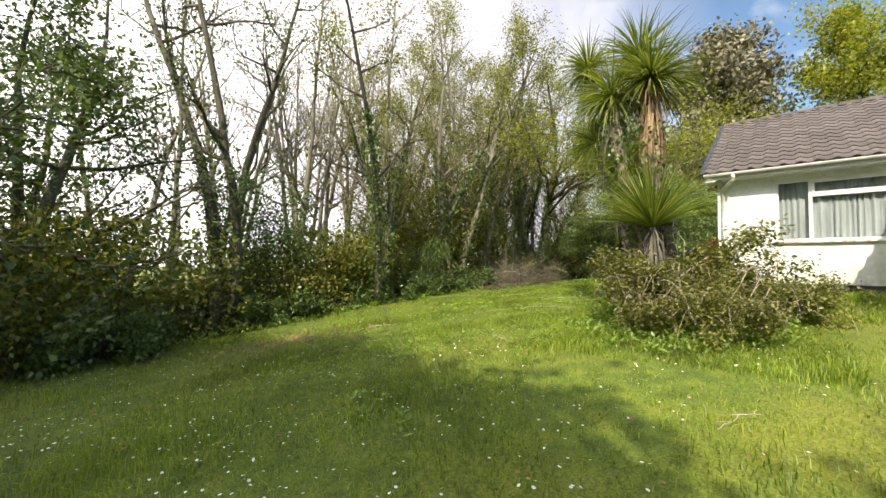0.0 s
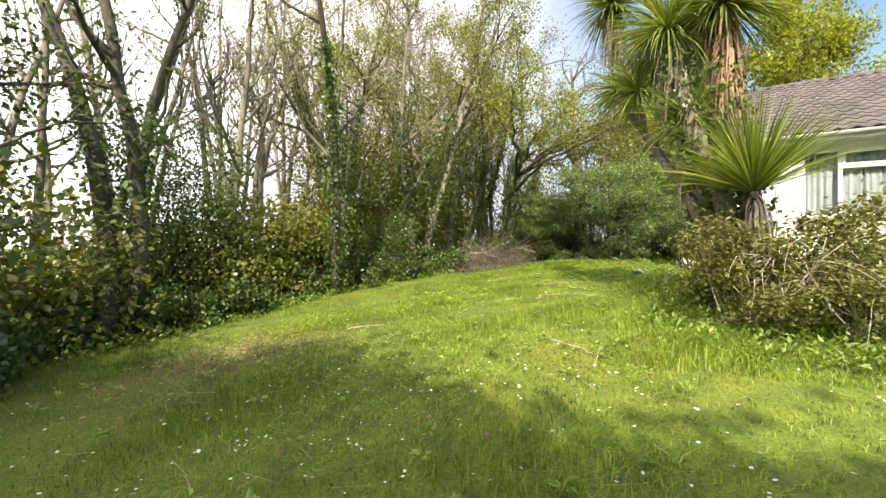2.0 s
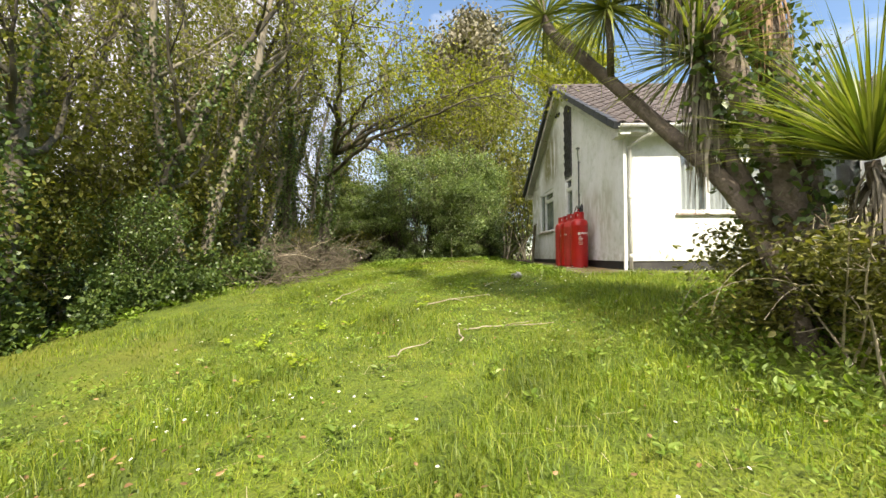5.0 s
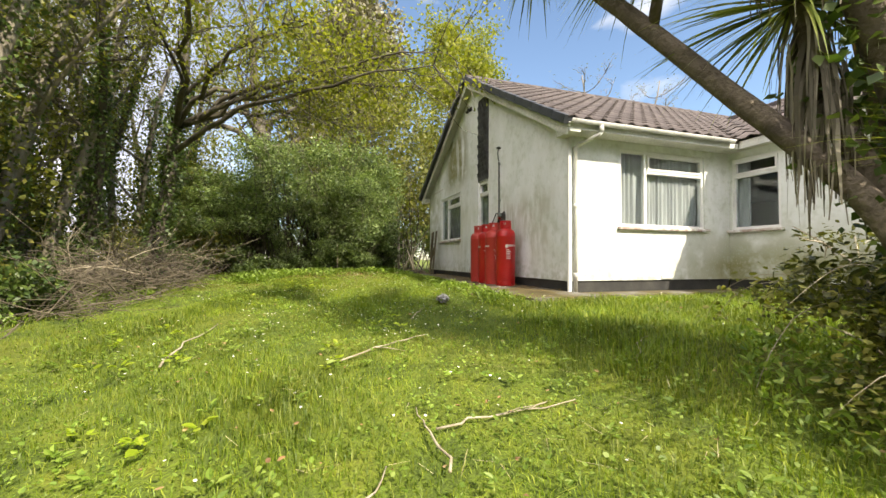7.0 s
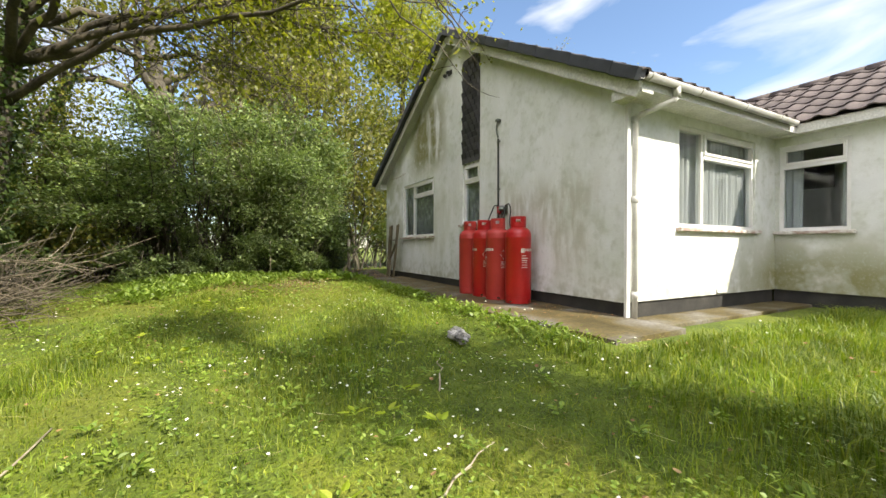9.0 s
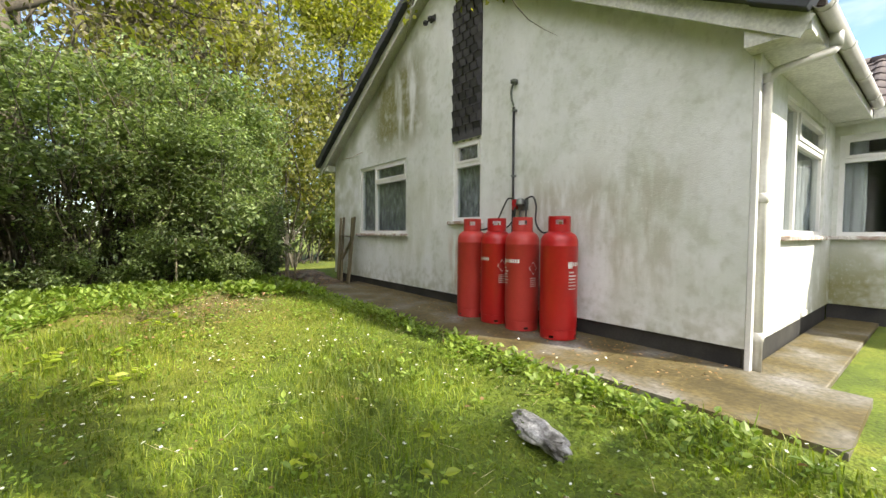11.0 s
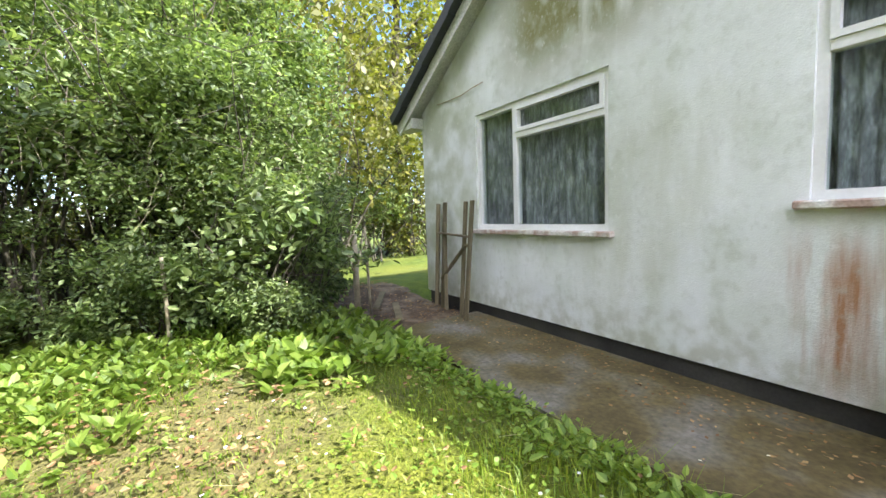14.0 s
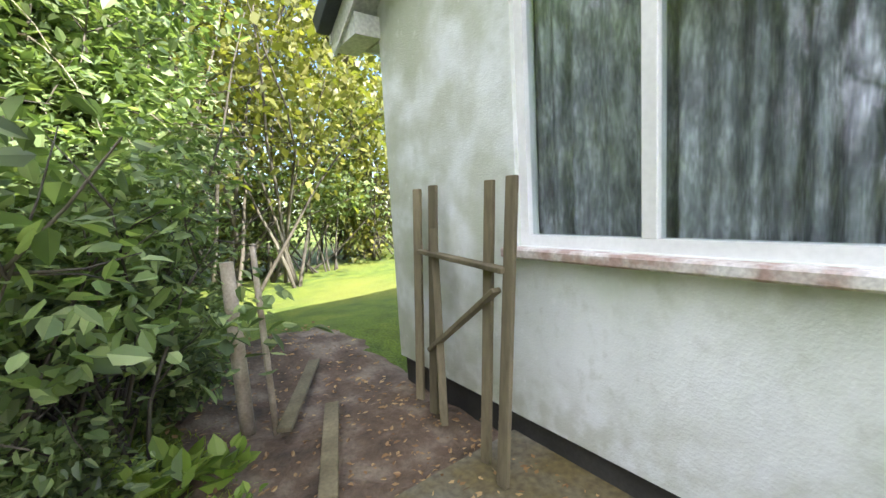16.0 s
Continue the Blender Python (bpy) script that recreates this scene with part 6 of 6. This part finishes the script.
near_walk = lambda x, y: lawn_blades(x, y) & (np.abs(y - np.interp(x, [0.5, 1, 2.5, 4.5, 7, 10, 13, 16, 19], [1, 2, 4, 5.6, 6.5, 6.6, 6.3, 5.4, 4])) < 2.6)
grass("lawn_grass", 82, 85000, (0, -1), (20, 9.5), near_walk, 0.125, 0.0055, "short green lawn grass")
long_area = lambda x, y: in_lawn(x, y) & (((x > 9.0) & (x < 12.9) & (y < 3.9) & (y > -1.4)) | ((x > 6.0) & (x < 10) & (y > 0.5) & (y < 4.1)))
grass("long_grass", 83, 26000, (6, -1.4), (12.9, 4.2), long_area, 0.20, 0.008, "long uncut grass by the wall and the brambles")


def small_leaves(name, seed, spots_xy, per, size, mat, label, category, flat=0.5, reach=0.12, width=0.6, lift=0.02):
    """Rosettes of broad leaves lying near the ground."""
    rng = np.random.default_rng(seed)
    n = len(spots_xy) * per
    c = np.repeat(spots_xy, per, 0)
    a = rng.uniform(0, 2 * math.pi, n)
    d = unit(np.column_stack([np.cos(a), np.sin(a), rng.uniform(0.1, flat * 2, n)]))
    at = np.column_stack([c, ground_z(c[:, 0], c[:, 1])]) + np.column_stack([np.cos(a), np.sin(a), np.zeros(n)]) * reach * rng.uniform(0, 1, (n, 1)) + np.array([0, 0, lift])
    at[:, 2] += rng.uniform(0, 0.07, n) * flat * 2
    q = oval_leaves(rng, at, d, np.array([0, 0, 1.0]) + rng.normal(size=(n, 3)) * 0.25, size * rng.uniform(0.5, 1.2, (n, 1)), width)
    return tagged(new(name, quads_mesh(name, q, mat)), label, category, "", "stuff")


rng = np.random.default_rng(90)
edge_x = rng.uniform(12.6, 20.6, 330)
edge = np.column_stack([edge_x, 3.62 + np.abs(rng.normal(0, 0.16, 330))])
small_leaves("path_edge_weeds", 91, edge, 7, 0.062, L_WEED, "broad-leaved weeds along the path edge", "weeds", 0.7, 0.08, 0.7)
bank = scatter(rng, 420, (17.2, 4.2), (21.4, 8.3), lambda x, y: (x + 0.55 * y > 22.2 + 0.3 * np.sin(3 * y)) & (y < 8.3))
small_leaves("bank_weeds", 92, bank, 12, 0.085, L_WEED, "bright green broad-leaved weeds before the shrubs", "weeds", 0.9, 0.14, 0.7)
dock = scatter(rng, 120, (18.9, 3.55), (21.0, 5.0), lambda x, y: y > 3.62 + 0.06 * np.sin(5 * x) - 0.25 * np.clip(x - 20, 0, 1))
small_leaves("dock_patch", 98, dock, 9, 0.14, L_WEED, "large broad leaves of dock beside the path end", "weeds", 0.7, 0.10, 0.62)
foot_x = rng.uniform(-2, 16.5, 420)
foot = np.column_stack([foot_x, hedge_y(foot_x) + rng.normal(0.05, 0.22, 420)])
small_leaves("hedge_foot_weeds", 93, foot, 8, 0.09, L_WEED, "weeds along the foot of the hedge", "weeds", 0.8, 0.12, 0.6)
bed = scatter(rng, 620, (6.3, 0.9), (10.0, 3.9), lambda x, y: ((x - 8.1) / 1.65) ** 2 + ((y - 2.35) / 1.35) ** 2 < 1.25)
small_leaves("bramble_bed_weeds", 94, bed, 7, 0.07, L_WEED, "nettles and weeds round the bramble bed", "weeds", 1.0, 0.12, 0.55)
rosettes = scatter(rng, 260, (3, 3), (20, 9), in_lawn)
small_leaves("lawn_weeds", 95, rosettes, 9, 0.07, L_WEED, "dock and dandelion rosettes in the lawn", "weeds", 0.35, 0.05, 0.5, 0.05)
clover = scatter(rng, 2600, (4.5, 3.5), (20.5, 9.5), lambda x, y: in_lawn(x, y) & (np.sin(x * 1.7 + 0.8 * y) + np.sin(y * 2.3 - x) > -0.6))
small_leaves("clover", 100, clover, 5, 0.034, L_WEED, "low clover and creeping weeds through the lawn", "weeds", 0.45, 0.09, 0.85, 0.055)
tufts = np.concatenate([rng.normal((cx, cy), 0.22, (4, 2)) for cx, cy in ((11.9, 7.9), (11.2, 6.2), (9.6, 8.2), (10.4, 7.4), (12.9, 8.3), (14.8, 7.2), (16.0, 6.6), (8.9, 7.3), (13.9, 5.4), (12.3, 5.6), (16.9, 6.9), (17.6, 6.2))])
small_leaves("dandelions", 101, tufts, 6, 0.09, L_FRESH, "pale yellow-green clumps of broad leaves in the lawn", "weeds", 0.28, 0.06, 0.6, 0.06)
litter = np.concatenate([scatter(rng, 900, (0, 1), (20.5, 10), in_lawn), np.column_stack([rng.normal(5.5, 1.2, 160), rng.normal(8.2, 0.7, 160)]), np.column_stack([rng.normal(5.3, 1.0, 900), rng.normal(8.2, 0.7, 900)]), np.column_stack([rng.normal(18.6, 0.95, 1000), rng.normal(5.7, 0.7, 1000)])])
small_leaves("fallen_leaves", 96, litter, 1, 0.042, L_LITTER, "scattered brown fallen leaves on the lawn", "fallen leaves", 0.2, 0.05, 0.7, 0.06)
straw = scatter(rng, 700, (3, 3), (20, 9), in_lawn)
dry = np.column_stack([straw, ground_z(straw[:, 0], straw[:, 1]) + 0.075])
dry_way = unit(np.column_stack([rng.normal(size=(700, 2)), rng.normal(0, 0.08, 700)])) * rng.uniform(0.06, 0.24, (700, 1))
dry_side = unit(np.cross(dry_way, (0, 0, 1))) * 0.0022
dry = np.stack([dry - dry_side, dry + dry_side, dry + dry_way + dry_side * 0.5, dry + dry_way - dry_side * 0.5], 1)
tagged(new("dry_stems", quads_mesh("dry_stems", dry, L_STRAW)), "thin straw-coloured stems lying in the grass", "dry stems", "", "stuff")
pl = np.column_stack([rng.uniform(13, 21.3, 1000), 2.4 + np.abs(rng.normal(0, 0.5, 1000))])
q = leaf_quads(rng, np.column_stack([pl, np.full(1000, 1.512) + 0.006 * (pl[:, 0] - 12) + 0.01]), 0.035, 0.6, 0.0)
q[:, :, 2] = np.maximum(q[:, :, 2] * 0.25 + 0.75 * q[:, :1, 2], 1.51 + 0.006 * (q[:, :, 0] - 12))
tagged(new("path_litter", quads_mesh("path_litter", q, L_LITTER)), "small dry leaf litter on the concrete path", "leaf litter", "", "stuff")


soil_xy = np.column_stack([rng.uniform(19.3, 23.2, 900), rng.uniform(2.4, 4.0, 900)])
small_leaves("soil_litter", 99, soil_xy, 1, 0.045, L_LITTER, "dead leaves and twigs on the bare soil", "leaf litter", 0.2, 0.03, 0.6)


def daisies():
    rng = np.random.default_rng(97)
    knots = scatter(rng, 110, (0, 0), (19, 9), in_lawn)
    near = scatter(rng, 44, (1.0, 2.0), (5.5, 6.5), in_lawn)
    knots = np.concatenate([knots, near, scatter(rng, 40, (11.5, 4.2), (16.5, 7.4), in_lawn)])
    p = np.repeat(knots, 7, 0) + rng.normal(0, 0.28, (len(knots) * 7, 2))
    vs, fs = [], []
    for x, y in p:
        z = float(ground_z(x, y)) + rng.uniform(0.05, 0.085)
        r, lean = rng.uniform(0.009, 0.014), rng.normal(0, 0.25, 2)
        k = len(vs)
        for i in range(16):
            a = 2 * math.pi * i / 16
            q = r * (1.0 if i % 2 == 0 else 0.72)
            dx, dy = q * math.cos(a), q * math.sin(a)
            vs.append((x + dx, y + dy, z + dx * lean[0] + dy * lean[1]))
        vs.append((x, y, z - 0.003))
        fs += [(k + i, k + (i + 1) % 16, k + 16) for i in range(16)]
    tagged(new("daisies", mesh_of("daisies", vs, fs, L_PETAL)), "small white daisies scattered in the lawn", "flowers", "", "stuff")


daisies()


def stick(seed, a, b, r, label, fork=True):
    """A fallen branch lying on the grass from a to b."""
    rng = np.random.default_rng(seed)
    t = thing("fallen_stick", (a[0], a[1], float(ground_z(*a))), label, "stick", "fallen sticks")
    n = 8
    pts = []
    for i in range(n + 1):
        f = i / n
        x, y = a[0] + (b[0] - a[0]) * f + rng.normal() * 0.02, a[1] + (b[1] - a[1]) * f + rng.normal() * 0.02
        pts.append((x, y, float(ground_z(x, y)) + 0.035 + r + 0.015 * math.sin(f * 5)))
    w = Wood()
    w.tube(pts, r, r * 0.45, 6)
    if fork:
        for j in (3, 5):
            d = np.array([b[0] - a[0], b[1] - a[1], 0.02]) * 0.3 + rng.normal(size=3) * np.array([0.14, 0.14, 0.01])
            w.tube(wander(rng, pts[j], d, np.linalg.norm(d), 4, 0.08), r * 0.55, r * 0.2, 5)
    mesh_part("branch", w.mesh("branch", M_STICK), t)


stick(1, (9.23, 5.71), (10.03, 5.72), 0.010, "pale dry stick in the grass", False)
stick(2, (9.67, 5.68), (9.66, 4.63), 0.009, "pale dry forked stick in the grass")
stick(3, (11.6, 7.85), (13.25, 7.64), 0.012, "long pale stick on the lawn", False)
stick(4, (6.5, 7.8), (6.95, 7.4), 0.011, "bleached stick on the lawn", False)
stick(5, (6.6, 4.8), (6.15, 4.0), 0.009, "thin straw-coloured stem on the lawn", False)
stick(6, (8.9, 6.4), (9.4, 6.0), 0.009, "thin dry stem on the lawn", False)
stick(7, (11.17, 6.17), (11.76, 5.18), 0.010, "dry forked stick on the lawn")
stick(8, (9.9, 3.9), (10.3, 3.3), 0.010, "short dry stick by the long grass", False)
stick(9, (12.5, 5.15), (13.2, 4.75), 0.008, "thin dry stem on the lawn", False)
stick(10, (4.9, 1.2), (4.5, 1.45), 0.006, "dry stick in the grass")

stone = thing("stone", (13.6, 4.3, 1.3), "rough pale grey stone lying in the grass", "stone")
bm = bmesh.new()
bmesh.ops.create_icosphere(bm, subdivisions=4, radius=1.0)
for v in bm.verts:
    k = 1 + 0.35 * noise.noise(v.co * 1.6) + 0.22 * noise.noise(v.co * 4)
    v.co = Vector((13.55 + v.co.x * 0.27 * k, 4.36 + (v.co.y * 0.10 - v.co.x * 0.08) * k, float(ground_z(13.58, 4.3)) + 0.06 + v.co.z * 0.065 * k))
part("rock", bm, M_STONE, stone)
